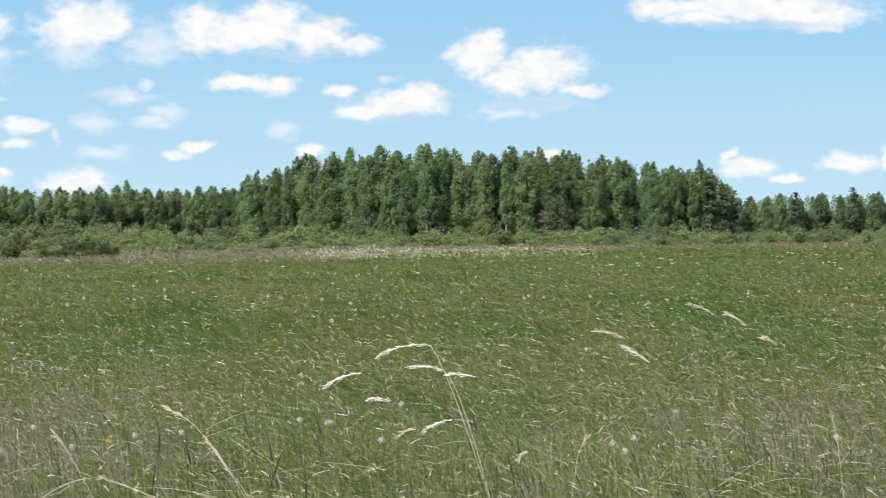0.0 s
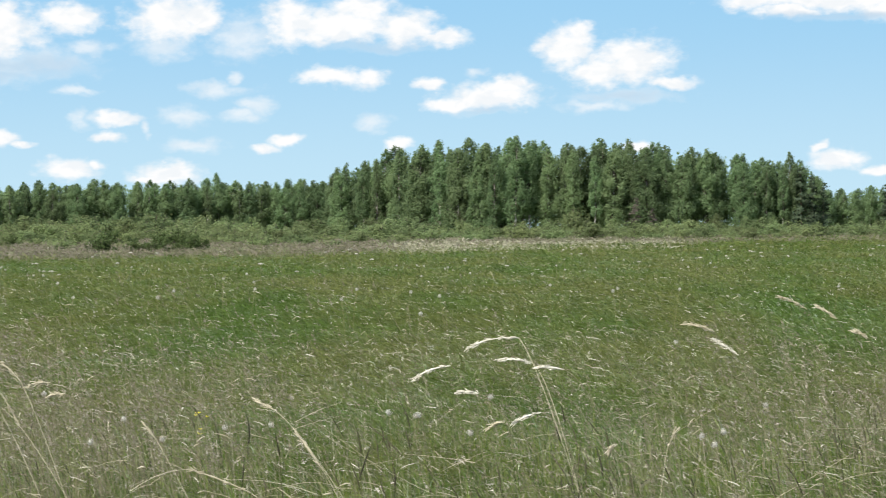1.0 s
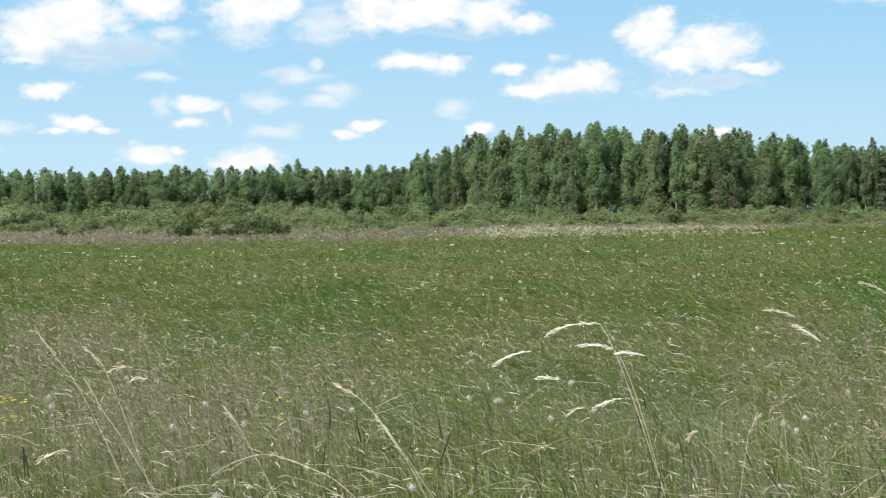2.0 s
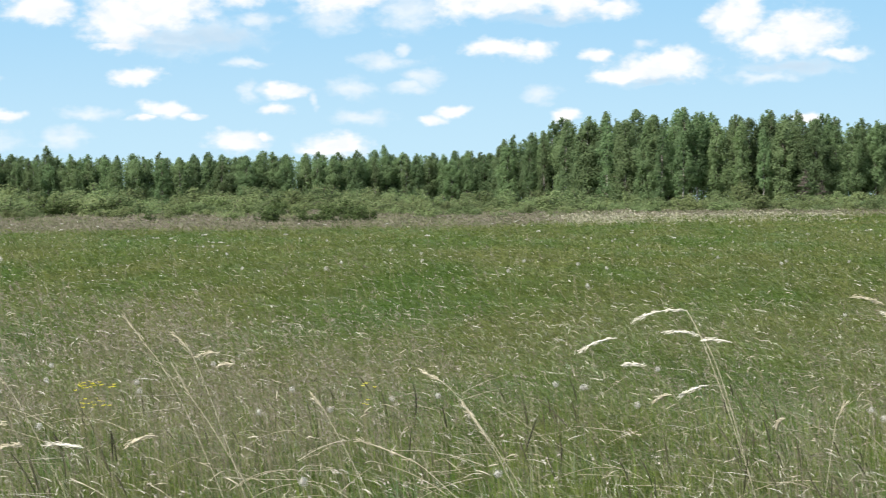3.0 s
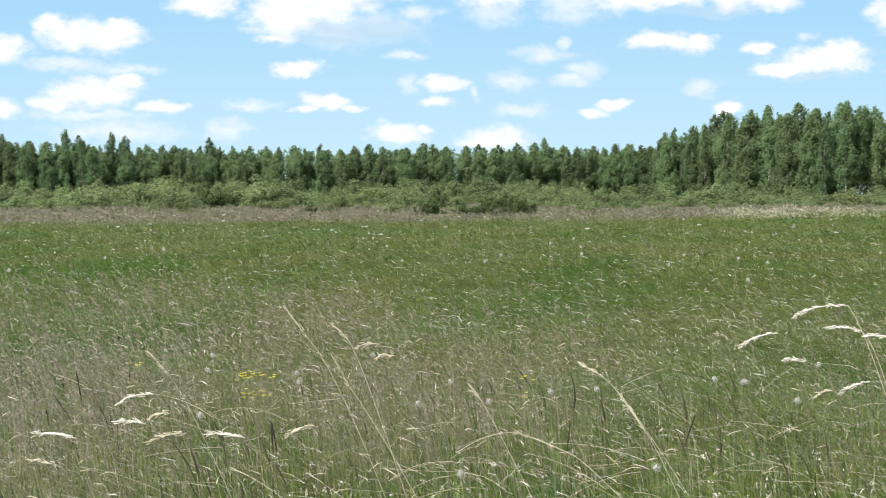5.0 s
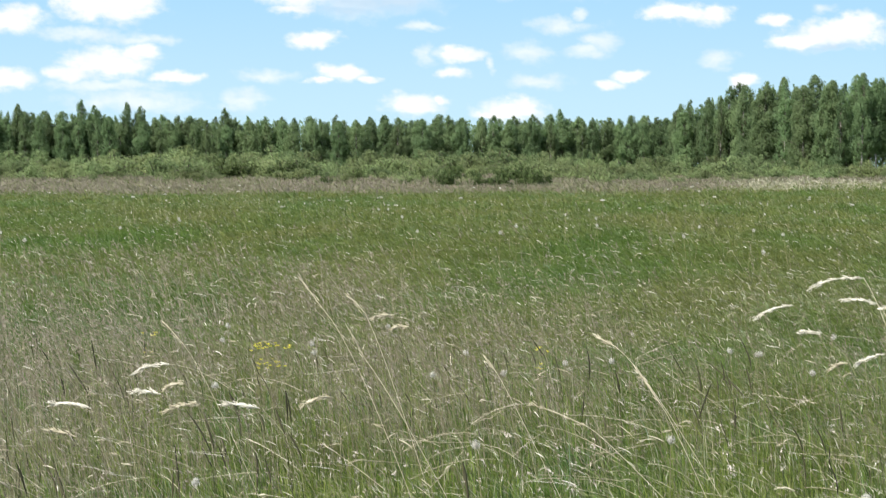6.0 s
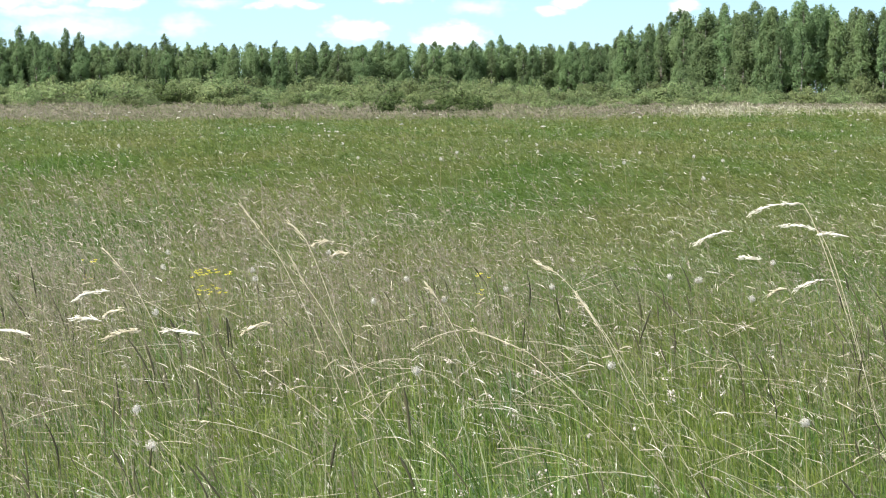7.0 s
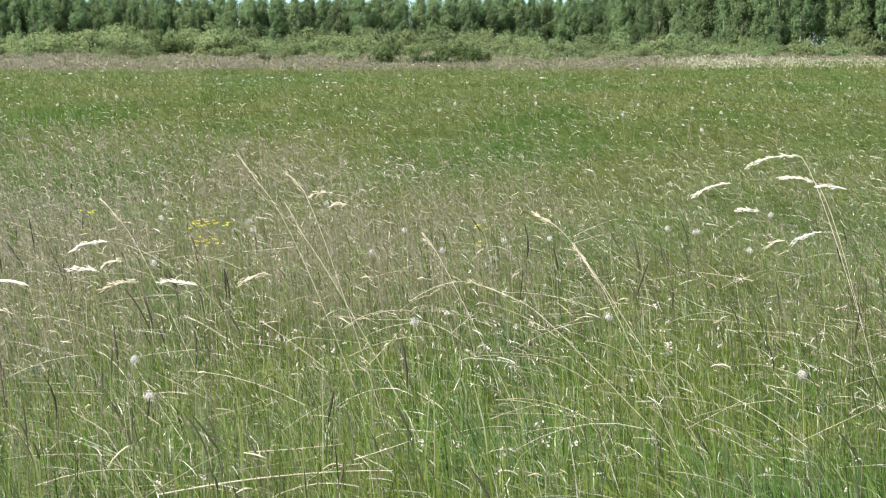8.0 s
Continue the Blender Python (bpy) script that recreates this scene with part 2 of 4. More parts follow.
GRASS = plant_material("grass_blades", [(0, (.05, .085, .018)), (.35, (.136, .188, .036)), (.78, (.245, .305, .064)), (.90, (.262, .28, .115)), (.96, (.34, .33, .19)), (1, (.52, .48, .36))], 0.3, 0.45,
                       patch=(.58, .84, .84), patch_size=1.6, gloss=0.5)
FIELD = plant_material("field_grass", [(0, (.076, .098, .026)), (.4, (.140, .163, .042)), (.90, (.185, .205, .066)), (.96, (.225, .23, .115)), (1, (.31, .30, .20))], 0.36, 0.4,
                       patch=(.56, .86, .52), patch_size=0.34, patch_long=4.0, gloss=0.18)
# the palest stops paint glints onto a few of the tips
LEAF_TIP = plant_material("grass_leaf_tips", [(0, (.095, .13, .036)), (.55, (.148, .182, .058)), (.90, (.20, .228, .095)), (.965, (.25, .265, .155)), (1, (.42, .43, .34))], 0.3, 0.35,
                          patch=(.62, .90, .72), patch_size=0.34, patch_long=4.0, gloss=0.35)
HAZE = plant_material("flowering_grass", [(0, (.185, .15, .115)), (.5, (.275, .228, .188)), (1, (.42, .37, .315))], 0.6, 0.25, gloss=0.3)
CULM = plant_material("grass_culms", [(0, (.145, .14, .07)), (.6, (.215, .195, .128)), (.9, (.275, .245, .17)), (1, (.44, .40, .30))], 0.45, 0.2, gloss=0.4)
STRAW = plant_material("pale_seed_heads", [(0, (.50, .45, .32)), (.6, (.64, .58, .44)), (1, (.74, .69, .56))], 0.5, 0.25, gloss=0.4)
# bleached stalk heads, and the whitish flecks that paint sun glints
BLEACHED_AND_GLINT = plant_material("bleached_heads_and_glints", [(0, (.70, .66, .56)), (1, (.84, .81, .73))], 0.5, 0.25, gloss=0.4)
DARK_SPIKE = plant_material("dark_spikes", [(0, (.035, .036, .02)), (1, (.095, .09, .05))], 0.7, 0.0, gloss=0.2)
DRY = plant_material("dry_reed_grass", [(0, (.175, .15, .12)), (.45, (.22, .185, .155)), (.7, (.265, .225, .195)), (.78, (.185, .19, .115)), (1, (.165, .19, .095))], 0.6, 0.2,
                     patch=(.85, .95, .75), patch_size=0.08, gloss=0.2)
DRY_LEAF = plant_material("dry_leaves", [(0, (.16, .20, .085)), (.6, (.27, .28, .17)), (.9, (.38, .35, .25)), (1, (.70, .66, .54))], 0.38, 0.3, gloss=0.45)
PALE_DRY = plant_material("bleached_grass", [(0, (.27, .275, .165)), (.5, (.41, .395, .29)), (1, (.56, .53, .42))], 0.6, 0.2, gloss=0.2)
# husk browns, with dark and whitish ends that paint shaded gaps and highlights
HUSK_AND_GLINT = plant_material("husk_glint_specks", [(0, (.04, .038, .02)), (.35, (.14, .11, .075)), (.62, (.30, .25, .19)), (.86, (.46, .42, .34)), (1, (.80, .77, .70))], 0.5, 0.2, gloss=0.4)
FLUFF = plant_material("dandelion_fluff", [(0, (.50, .48, .43)), (1, (.72, .71, .67))], 0.8, 0.4, gloss=0.1)
DANDELION_STEM = plant_material("dandelion_stem", [(0, (.22, .25, .10)), (1, (.25, .22, .12))], 0.5, 0.1)
WHITISH = plant_material("whitish_petals", [(0, (.50, .44, .40)), (1, (.68, .62, .57))], 0.7, 0.3, gloss=0.1)
PETAL = plant_material("yellow_petals", [(0, (.78, .70, .04)), (1, (.86, .80, .08))], 0.5, 0.3)


# ---------------------------------------------------------------- mesh helpers
def mesh_from(name, verts, polys_by_size, material):
    """A mesh from an array of corners and arrays of faces, one array for each number of corners."""
    me = bpy.data.meshes.new(name)
    verts = np.asarray(verts, dtype=np.float32)
    loops = np.concatenate([np.asarray(p, dtype=np.int32).ravel() for p in polys_by_size])
    sizes = np.concatenate([np.full(len(p), np.asarray(p).shape[1], dtype=np.int32) for p in polys_by_size])
    starts = np.concatenate([[0], np.cumsum(sizes)[:-1]]).astype(np.int32)
    me.vertices.add(len(verts))
    me.vertices.foreach_set("co", verts.ravel())
    me.loops.add(len(loops))
    me.loops.foreach_set("vertex_index", loops)
    me.polygons.add(len(sizes))
    me.polygons.foreach_set("loop_start", starts)
    me.update(calc_edges=True)
    me.materials.append(material)
    return me


def thing(name, label, category, group="", kind=""):
    return tagged(new(name), label, category, group, kind)


def part(name, me, parent, label=""):
    ob = new(name, me)
    ob.parent = parent
    return tagged(ob, label) if label else ob


def tube(points, radii, sides=5):
    """Corners and quads of a tapering tube along points."""
    points = np.asarray(points, dtype=float)
    n = len(points)
    along = np.gradient(points, axis=0)
    along /= np.linalg.norm(along, axis=1, keepdims=True) + 1e-9
    ref = np.where(np.abs(along[:, 2:3]) > 0.9, np.array([[1.0, 0, 0]]), np.array([[0, 0, 1.0]]))
    a = np.cross(along, ref)
    a /= np.linalg.norm(a, axis=1, keepdims=True) + 1e-9
    b = np.cross(along, a)
    th = np.arange(sides) * 2 * np.pi / sides
    r = np.asarray(radii, dtype=float)[:, None, None]
    v = points[:, None, :] + r * (np.cos(th)[None, :, None] * a[:, None, :] + np.sin(th)[None, :, None] * b[:, None, :])
    i, j = np.meshgrid(np.arange(n - 1), np.arange(sides), indexing="ij")
    k = (j + 1) % sides
    q = np.stack([i * sides + j, i * sides + k, (i + 1) * sides + k, (i + 1) * sides + j], -1).reshape(-1, 4)
    return v.reshape(-1, 3), q


def joined(pieces):
    verts, quads, base = [], [], 0
    for v, q in pieces:
        verts.append(v)
        quads.append(q + base)
        base += len(v)
    return np.concatenate(verts), np.concatenate(quads)


def leaf_cards(rng, centres, size_lo, size_hi, outward, stretch=1.5, jitter=0.42, hang=0.0):
    """A small pointed leaf spray (a folded quad) at each centre, turned partly outwards."""
    n = len(centres)
    normal = outward + rng.normal(0, jitter, (n, 3))
    normal /= np.linalg.norm(normal, axis=1, keepdims=True)
    side = rng.normal(0, 1, (n, 3)) + np.array([0, 0, hang])
    side -= normal * np.sum(side * normal, axis=1, keepdims=True)
    side /= np.linalg.norm(side, axis=1, keepdims=True)
    other = np.cross(normal, side)
    s = rng.uniform(size_lo, size_hi, (n, 1))
    v = np.stack([centres - side * s * 0.5 * stretch, centres + other * s * 0.5 + normal * s * 0.12,
                  centres + side * s * 0.5 * stretch, centres - other * s * 0.5 + normal * s * 0.12], 1).reshape(-1, 3)
    return v, np.arange(n * 4).reshape(n, 4)


# ---------------------------------------------------------------- ground
def build_ground():
    rs = np.concatenate([[0.0], np.geomspace(0.7, 4500.0, 66)])
    th = np.linspace(0, 2 * np.pi, 97)[:-1]
    verts, polys3, polys4 = [(0, 0, 0)], [], []
    for r in rs[1:]:
        for a in th:
            x, y = -r * math.sin(a), r * math.cos(a)
            z = 0.05 * noise.noise(Vector((x * 0.25, y * 0.25, 0))) * min(1, r / 6) if r < 150 else 0.0
            verts.append((x, y, z))
    n = len(th)
    for j in range(n):
        polys3.append((0, 1 + (j + 1) % n, 1 + j)[::-1])
    for i in range(len(rs) - 2):
        for j in range(n):
            a, b = 1 + i * n + j, 1 + i * n + (j + 1) % n
            polys4.append((a, a + n, b + n, b))
    ob = new("ground", mesh_from("ground", verts, [np.array(polys3), np.array(polys4)], SOIL))
    return tagged(ob, "flat grassy meadow ground reaching the wood and horizon", "ground", kind="structure")


build_ground()


# ---------------------------------------------------------------- trees
def birch_meshes(seed, height, reach, clear, clumps):
    """Trunk with limbs, and crown of hanging leaf clumps, of a birch of that height, crown radius and clear lower part (0 to 1)."""
    rng = np.random.default_rng(seed)
    z = np.linspace(0, height * 0.97, 9)
    wobble = np.cumsum(rng.normal(0, 0.10, (9, 2)), axis=0) * np.linspace(0, 1, 9)[:, None]
    spine = np.column_stack([wobble, z])
    trunk_v, trunk_q = tube(spine, (0.0080 * height + 0.02) * (1 - np.linspace(0, .93, 9) ** .8), 6)
    pieces, centres, outs = [], [], []
    swell, twist = rng.uniform(0, 6.283, 2)
    for k in range(clumps):
        g = min(1.0, (k + rng.uniform(0, 1)) / clumps)
        f = clear + (0.99 - clear) * g
        axis = np.array([np.interp(f * height, z, spine[:, 0]), np.interp(f * height, z, spine[:, 1]), f * height])
        a = rng.uniform(0, 2 * np.pi)
        lobe = .88 + .19 * math.sin(g * 13 + swell + 1.7 * math.sin(a + twist))
        full = reach * rng.uniform(.72, 1.15) * lobe * float(np.interp(g, (0, .10, .32, .58, .80, .93, 1), (.75, .95, 1.0, .92, .70, .44, .10)))
        way = np.array([math.cos(a), math.sin(a), 0.0])
        far = full * rng.uniform(.35, 1.0) ** .8
        c = axis + way * far
        root = axis - np.array([0, 0, 1.0]) * min(far * rng.uniform(.3, .8), axis[2] * .5)
        bow = (root + c) / 2 + np.array([0, 0, .12 * far])
        pieces.append(tube(np.array([root, bow, c]), np.linspace(0.006 * height * (1 - f) + 0.02, 0.006, 3), 3))
        size = (.12 + .20 * full) * rng.uniform(.6, 1.4)
        tall = size * rng.uniform(1.1, 2.2)
        m = int(np.clip(170 * size * tall, 8, 110))
        d = rng.normal(0, 1, (m, 3))
        d /= np.linalg.norm(d, axis=1, keepdims=True)
        shell = d * rng.uniform(.2, 1.35, (m, 1)) ** .7
        centres.append(c + shell * np.array([size, size, tall]) - np.array([0, 0, .25 * tall]))
        outs.append(d * .75 + way * .45 + np.array([0, 0, .25]))
    wood_v, wood_q = joined([(trunk_v, trunk_q)] + pieces)
    trunk = mesh_from("trunk", wood_v, [wood_q], BIRCH_BARK)
    trunk.materials.append(TWIG_BARK)
    trunk.polygons.foreach_set("material_index", (np.arange(len(wood_q)) >= len(trunk_q)).astype(np.int32))
    c = np.concatenate(centres)
    c[:, 2] = np.maximum(c[:, 2], 0.3)
    v, q = leaf_cards(rng, c, .10, .22, np.concatenate(outs), 2.0, .30, .9)
    return trunk, mesh_from("crown", v, [q], BIRCH_LEAF)


def conifer_meshes(seed, height, reach, clear, sprays, leaf, kind="pine"):
    """Trunk with limbs, and crown, of a pine or of a dead conifer."""
    rng = np.random.default_rng(seed)
    z = np.linspace(0, height * 0.97, 9)
    wobble = np.cumsum(rng.normal(0, 0.10, (9, 2)), axis=0) * np.linspace(0, 1, 9)[:, None]
    spine = np.column_stack([wobble, z])
    trunk_v, trunk_q = tube(spine, (0.0080 * height + 0.02) * (1 - np.linspace(0, .93, 9) ** .8), 6)
    pieces, centres, outs = [], [], []
    limbs = int(height * 2.8)
    for k in range(limbs):
        f = clear + (0.985 - clear) * (k + rng.uniform(0, 1)) / limbs
        at = np.array([np.interp(f * height, z, spine[:, 0]), np.interp(f * height, z, spine[:, 1]), f * height])
        g = (f - clear) / (1 - clear)
        if kind == "pine":
            wide = reach * (1.1 - 0.95 * g) * rng.uniform(0.6, 1.1) + 0.15
            rise, sag = rng.uniform(-0.1, 0.3), 0.15
        else:
            wide = reach * (1.0 - 0.8 * g) * rng.uniform(0.5, 1.1) + 0.1
            rise, sag = rng.uniform(-0.35, 0.05), 0.2
        a = rng.uniform(0, 2 * np.pi)
        way = np.array([math.cos(a), math.sin(a), 0.0])
        s = np.linspace(0, 1, 3)[:, None]
        line = at + way * wide * s + np.array([0, 0, 1.0]) * wide * (rise * s - sag * s * s)
        pieces.append(tube(line, np.linspace(0.006 * height * (1 - f) + 0.02, 0.006, 3), 3))
        m = max(3, int(sprays * (0.35 + wide / reach) / limbs))
        u = rng.uniform(0.25, 1.05, m) ** 0.7
        c = at + way * wide * u[:, None] + np.array([0, 0, 1.0]) * wide * (rise * u - sag * u * u)[:, None]
        spread = 0.16 + 0.20 * wide
        centres.append(c + rng.normal(0, 1, (m, 3)) * np.array([spread, spread, spread * .45]))
        o = (centres[-1] - np.array([at[0], at[1], at[2] - 0.3])) * np.array([1, 1, .6])
        outs.append(o / (np.linalg.norm(o, axis=1, keepdims=True) + 1e-6))
    centres.append(np.array([spine[-1, 0], spine[-1, 1], height * 0.97]) + rng.normal(0, 1, (14, 3)) * np.array([0.14, 0.14, 0.38]))
    outs.append(np.tile([0, 0, 1.0], (14, 1)))
    bark, foliage = {"pine": (PINE_BARK, PINE_LEAF), "dead": (TWIG_BARK, DEAD_NEEDLE)}[kind]
    wood_v, wood_q = joined([(trunk_v, trunk_q)] + pieces)
    trunk = mesh_from("trunk", wood_v, [wood_q], bark)
    trunk.materials.append(TWIG_BARK)
    trunk.polygons.foreach_set("material_index", (np.arange(len(wood_q)) >= len(trunk_q)).astype(np.int32))
    c = np.concatenate(centres)
    c[:, 2] = np.maximum(c[:, 2], 0.3)
    v, q = leaf_cards(rng, c, *leaf, np.concatenate(outs) * 0.9 + np.array([0, 0, 0.35]), 1.5, .34, 0.0)
    return trunk, mesh_from("crown", v, [q], foliage)


def plan(turn, dist):
    return -dist * math.sin(radians(turn)), dist * math.cos(radians(turn))


BIRCHES = []
for k, (h, w, clear, n) in enumerate([(15, 2.3, .03, 190), (15, 1.9, .04, 170), (15, 2.6, .02, 210), (15, 2.2, .20, 160), (15, 1.8, .26, 145), (15, 2.4, .16, 170), (15, 1.6, .03, 160)]):
    BIRCHES.append((h, birch_meshes(40 + k, h, w, clear, n)))
PINES = [(14, conifer_meshes(70 + k, 14, w, clear, 1700, (.2, .4), "pine")) for k, (w, clear) in enumerate([(2.2, .12), (1.9, .2)])]
DEADS = [(9, conifer_meshes(80, 9, 2.4, .06, 800, (.15, .32), "dead"))]

WOOD_LABELS = {"birch": ("leafy green birch standing in the edge of the wood", "birch_tree", "tree"),
               "pine": ("dark green pine among the lighter birches", "pine_tree", "tree"),
               "dead": ("dead brown conifer among green birches", "dead_tree", "tree")}
tree_rng = random.Random(5)
prototypes = {}


def plant_tree(kind, turn, dist, height, which=None, group="", wide=1.0, label=""):
    stock = {"birch": BIRCHES, "pine": PINES, "dead": DEADS}[kind]
    bare = kind == "birch" and -6.2 < turn < .6 and tree_rng.random() < .75      # the stretch whose lower trunks show
    i = (tree_rng.choice((3, 4, 5)) if bare else tree_rng.randrange(len(stock))) if which is None else which
    h, (trunk, crown) = stock[i]
    x, y = plan(turn, dist)
    s = height / h
    m = Matrix.LocRotScale((x, y, 0), Euler((0, 0, tree_rng.uniform(0, 6.283))), (s * wide, s * wide, s))
    if (kind, i) not in prototypes:
        plain, name, cat = WOOD_LABELS[kind]
        ob = thing(name, label or plain, cat, group or "trees of the wood")
        part("trunk", trunk, ob)
        part("crown", crown, ob)
        ob.matrix_basis = m
        prototypes[kind, i] = ob
        return ob
    proto = prototypes[kind, i]
    keep = proto.scale.copy()
    proto.scale = (1, 1, 1)
    ob = copy_thing(proto, m)
    proto.scale = keep
    return tagged(ob, label or WOOD_LABELS[kind][0], group=group or "trees of the wood")


def along(points, turn):
    return float(np.interp(turn, [p[0] for p in points], [p[1] for p in points]))


# the skyline: degrees to the left, degrees up
TALL_STAND = [(-6.7, 1.0), (-6.35, 1.25), (-5.8, 1.6), (-5, 1.66), (-3, 1.84), (-1.5, 1.93), (0, 2.02), (1.2, 2.04), (2.2, 1.99), (3.0, 1.88), (3.6, 1.68), (4.2, 1.48), (4.6, 1.25)]
YOUNG_STAND = [(4, 1.12), (7, 1.12), (10, 1.12), (12.7, 1.08), (16, 1.08), (18, 1.17), (23, 1.17)]
FAR_STAND = [(-13, .96), (-9, .92), (-6, .86)]


STAND_TAGS = {id(TALL_STAND): {"label": "tall leafy birch in the edge of the old wood", "group": "birches of the tall stand"},
              id(YOUNG_STAND): {"label": "young leafy birch in the low stand behind shrubs", "group": "birches of the young stand"},
              id(FAR_STAND): {"label": "small green birch of the distant wood", "group": "birches of the distant wood"}}


def tree_height(el, dist):
    return EYE + dist * math.tan(radians(el))


for line, lo, hi, dist0, rows, gap in ((TALL_STAND, -6.45, 4.6, 400, 3, .40), (YOUNG_STAND, 4.3, 21.0, 480, 3, .32), (FAR_STAND, -11.4, -5.9, 560, 2, .30)):
    for row in range(rows):
        turn = lo + gap * 0.5 * (row % 2)
        while turn < hi:
            t = turn + tree_rng.uniform(-.12, .12)
            d = dist0 + row * 4.5 + tree_rng.uniform(-2.5, 2.5) + (15 * max(0, t - .6) if line is TALL_STAND else 0)
            el = along(line, t)
            h = tree_height(el * tree_rng.uniform(.87 if line is TALL_STAND else .92, 1.05) - (.10, .03, 0, .02)[row], d)
            plant_tree("birch", t, d, h, wide=tree_rng.uniform(.85, 1.15) * (1.1 if line is TALL_STAND else 1.3), **STAND_TAGS[id(line)])
            turn += gap * tree_rng.uniform(.75, 1.25)


def build_wood_depth():
    """The leafage of the wood behind its edge, too deep and thick to tell one tree from another."""
    rng = np.random.default_rng(51)
    cs = []
    for line, lo, hi, d0, n in ((TALL_STAND, -6.5, 4.7, 408, 40000), (YOUNG_STAND, 4.2, 22.3, 486, 52000), (FAR_STAND, -12.0, -5.8, 564, 22000)):
        turn = rng.uniform(lo, hi, n)
        deep = rng.uniform(0, 1, n)
        d = d0 + 8 + 16 * deep + (15 * np.maximum(0, turn - .6) if line is TALL_STAND else 0)
        top = np.interp(turn, [q[0] for q in line], [q[1] for q in line])
        top = (EYE + d * np.tan(np.radians(top))) * (.84 + .06 * np.sin(turn * 17 + 2 * np.sin(turn * 7)) + .05 * np.sin(turn * 41))
        low = np.where((turn > -6) & (turn < .5), .28, .02)
        z = top * (np.where(deep > .55, .02, low) + (1 - low) * rng.uniform(0, 1, n))
        cs.append(np.column_stack([-d * np.sin(np.radians(turn)), d * np.cos(np.radians(turn)), z]))
    n = 24000
    turn = np.concatenate([rng.uniform(-12, 22.3, 14000), rng.uniform(-6.6, 1.5, 10000)])
    d = np.where(turn < -6.5, 580, np.where(turn < 4.5, 422 + 15 * np.maximum(0, turn - .6), 502)) + rng.uniform(0, 12, n)
    cs.append(np.column_stack([-d * np.sin(np.radians(turn)), d * np.cos(np.radians(turn)), rng.uniform(.1, 5.5, n)]))
    c = np.concatenate(cs)
    v, q = leaf_cards(rng, c, .18, .36, np.tile([0, -.5, .4], (len(c), 1)), 2.0, .9, 1.2)
    tagged(new("woodland_depth", mesh_from("woodland_depth", v, [q], BIRCH_LEAF)), "dense green leafage deep inside the birch wood", "woodland", kind="stuff")


build_wood_depth()
# single tops that stand out of the skyline
for t, el, w in ((18.03, 1.45, 4), (17.68, 1.33, 3), (17.0, 1.40, 4), (16.67, 1.32, 3), (14.8, 1.28, 2), (7.19, 1.28, 4), (4.41, 1.40, 0), (4.25, 1.36, 6), (19.4, 1.35, 4), (-1.6, 2.02, 1), (-2.2, 2.0, 4), (-2.9, 1.92, 1), (-5.8, 1.68, 1)):
    d = 484 if t > 4.3 else 404 + 15 * max(0, t - .6)
    plant_tree("birch", t, d, tree_height(el, d), w, label="slender birch whose top rises above its neighbours")
for t, d, el, k in ((-6.1, 396, 1.30, 0), (-6.35, 397, 1.12, 1), (-6.58, 400, .95, 0), (-5.6, 404, 1.2, 1), (-8.0, 556, .92, 1), (-9.3, 556, 1.0, 0), (-10.2, 557, .98, 1)):
    plant_tree("pine", t, d, tree_height(el, d), k)
for t, d, el in ((-2.35, 392, .66), (-2.75, 390, .42)):
    plant_tree("dead", t, d, tree_height(el, d))


# ---------------------------------------------------------------- willow shrubs along the foot of the wood
def shrub_meshes(seed, n, leaf=None):
    """Many-stemmed bush, one unit high: stems, and leaves in rounded clumps."""
    rng = np.random.default_rng(seed)
    pieces, centres, outs = [], [], []
    for k in range(22):
        a, lean, h = rng.uniform(0, 6.283), rng.uniform(0.05, 0.95), rng.uniform(0.45, 1.0)
        h *= 1.0 - .35 * lean
        s = np.linspace(0, 1, 4)[:, None]
        way = np.array([math.cos(a), math.sin(a), 0])
        line = way * lean * s ** 1.2 + np.array([0, 0, h]) * s
        pieces.append(tube(line, np.linspace(0.02, 0.005, 4), 3))
        m = n // 44
        for u in (rng.uniform(.35, .65), rng.uniform(.8, .95)):
            c = way * lean * u ** 1.2 + np.array([0, 0, h * u])
            d = rng.normal(0, 1, (m, 3))
            d /= np.linalg.norm(d, axis=1, keepdims=True)
            centres.append(c + d * rng.uniform(.3, 1.0, (m, 1)) ** .6 * rng.uniform(.12, .24))
            outs.append(d + way * .3)
    c = np.concatenate(centres)
    c[:, 2] = np.maximum(c[:, 2], 0.02)
    v, q = leaf_cards(rng, c, 0.028, 0.066, np.concatenate(outs) + np.array([0, 0, .3]))
    vs, qs = joined(pieces)
    return mesh_from("stem", vs, [qs], TWIG_BARK), mesh_from("foliage", v, [q], leaf or SHRUB_LEAF)


SHRUBS = [shrub_meshes(90 + k, n) for k, n in enumerate((2000, 2200, 1900, 2300))] + [shrub_meshes(97, 2200, DARK_LEAF)]
shrub_protos = {}


def plant_shrub(turn, dist, height, spread, label="low bushy green willow shrub at the foot of the wood", dark=False):
    i = 4 if dark else tree_rng.randrange(4)
    x, y = plan(turn, dist)
    m = Matrix.LocRotScale((x, y, 0), Euler((0, 0, tree_rng.uniform(0, 6.283))), (spread, spread, height))
    if i not in shrub_protos:
        ob = thing("willow_shrub", label, "shrub", "shrubs before the wood")
        part("stem", SHRUBS[i][0], ob)
        part("foliage", SHRUBS[i][1], ob)
        ob.matrix_basis = m
        shrub_protos[i] = ob
    else:
        proto = shrub_protos[i]
        keep = proto.scale.copy()
        proto.scale = (1, 1, 1)
        tagged(copy_thing(proto, m), label)
        proto.scale = keep


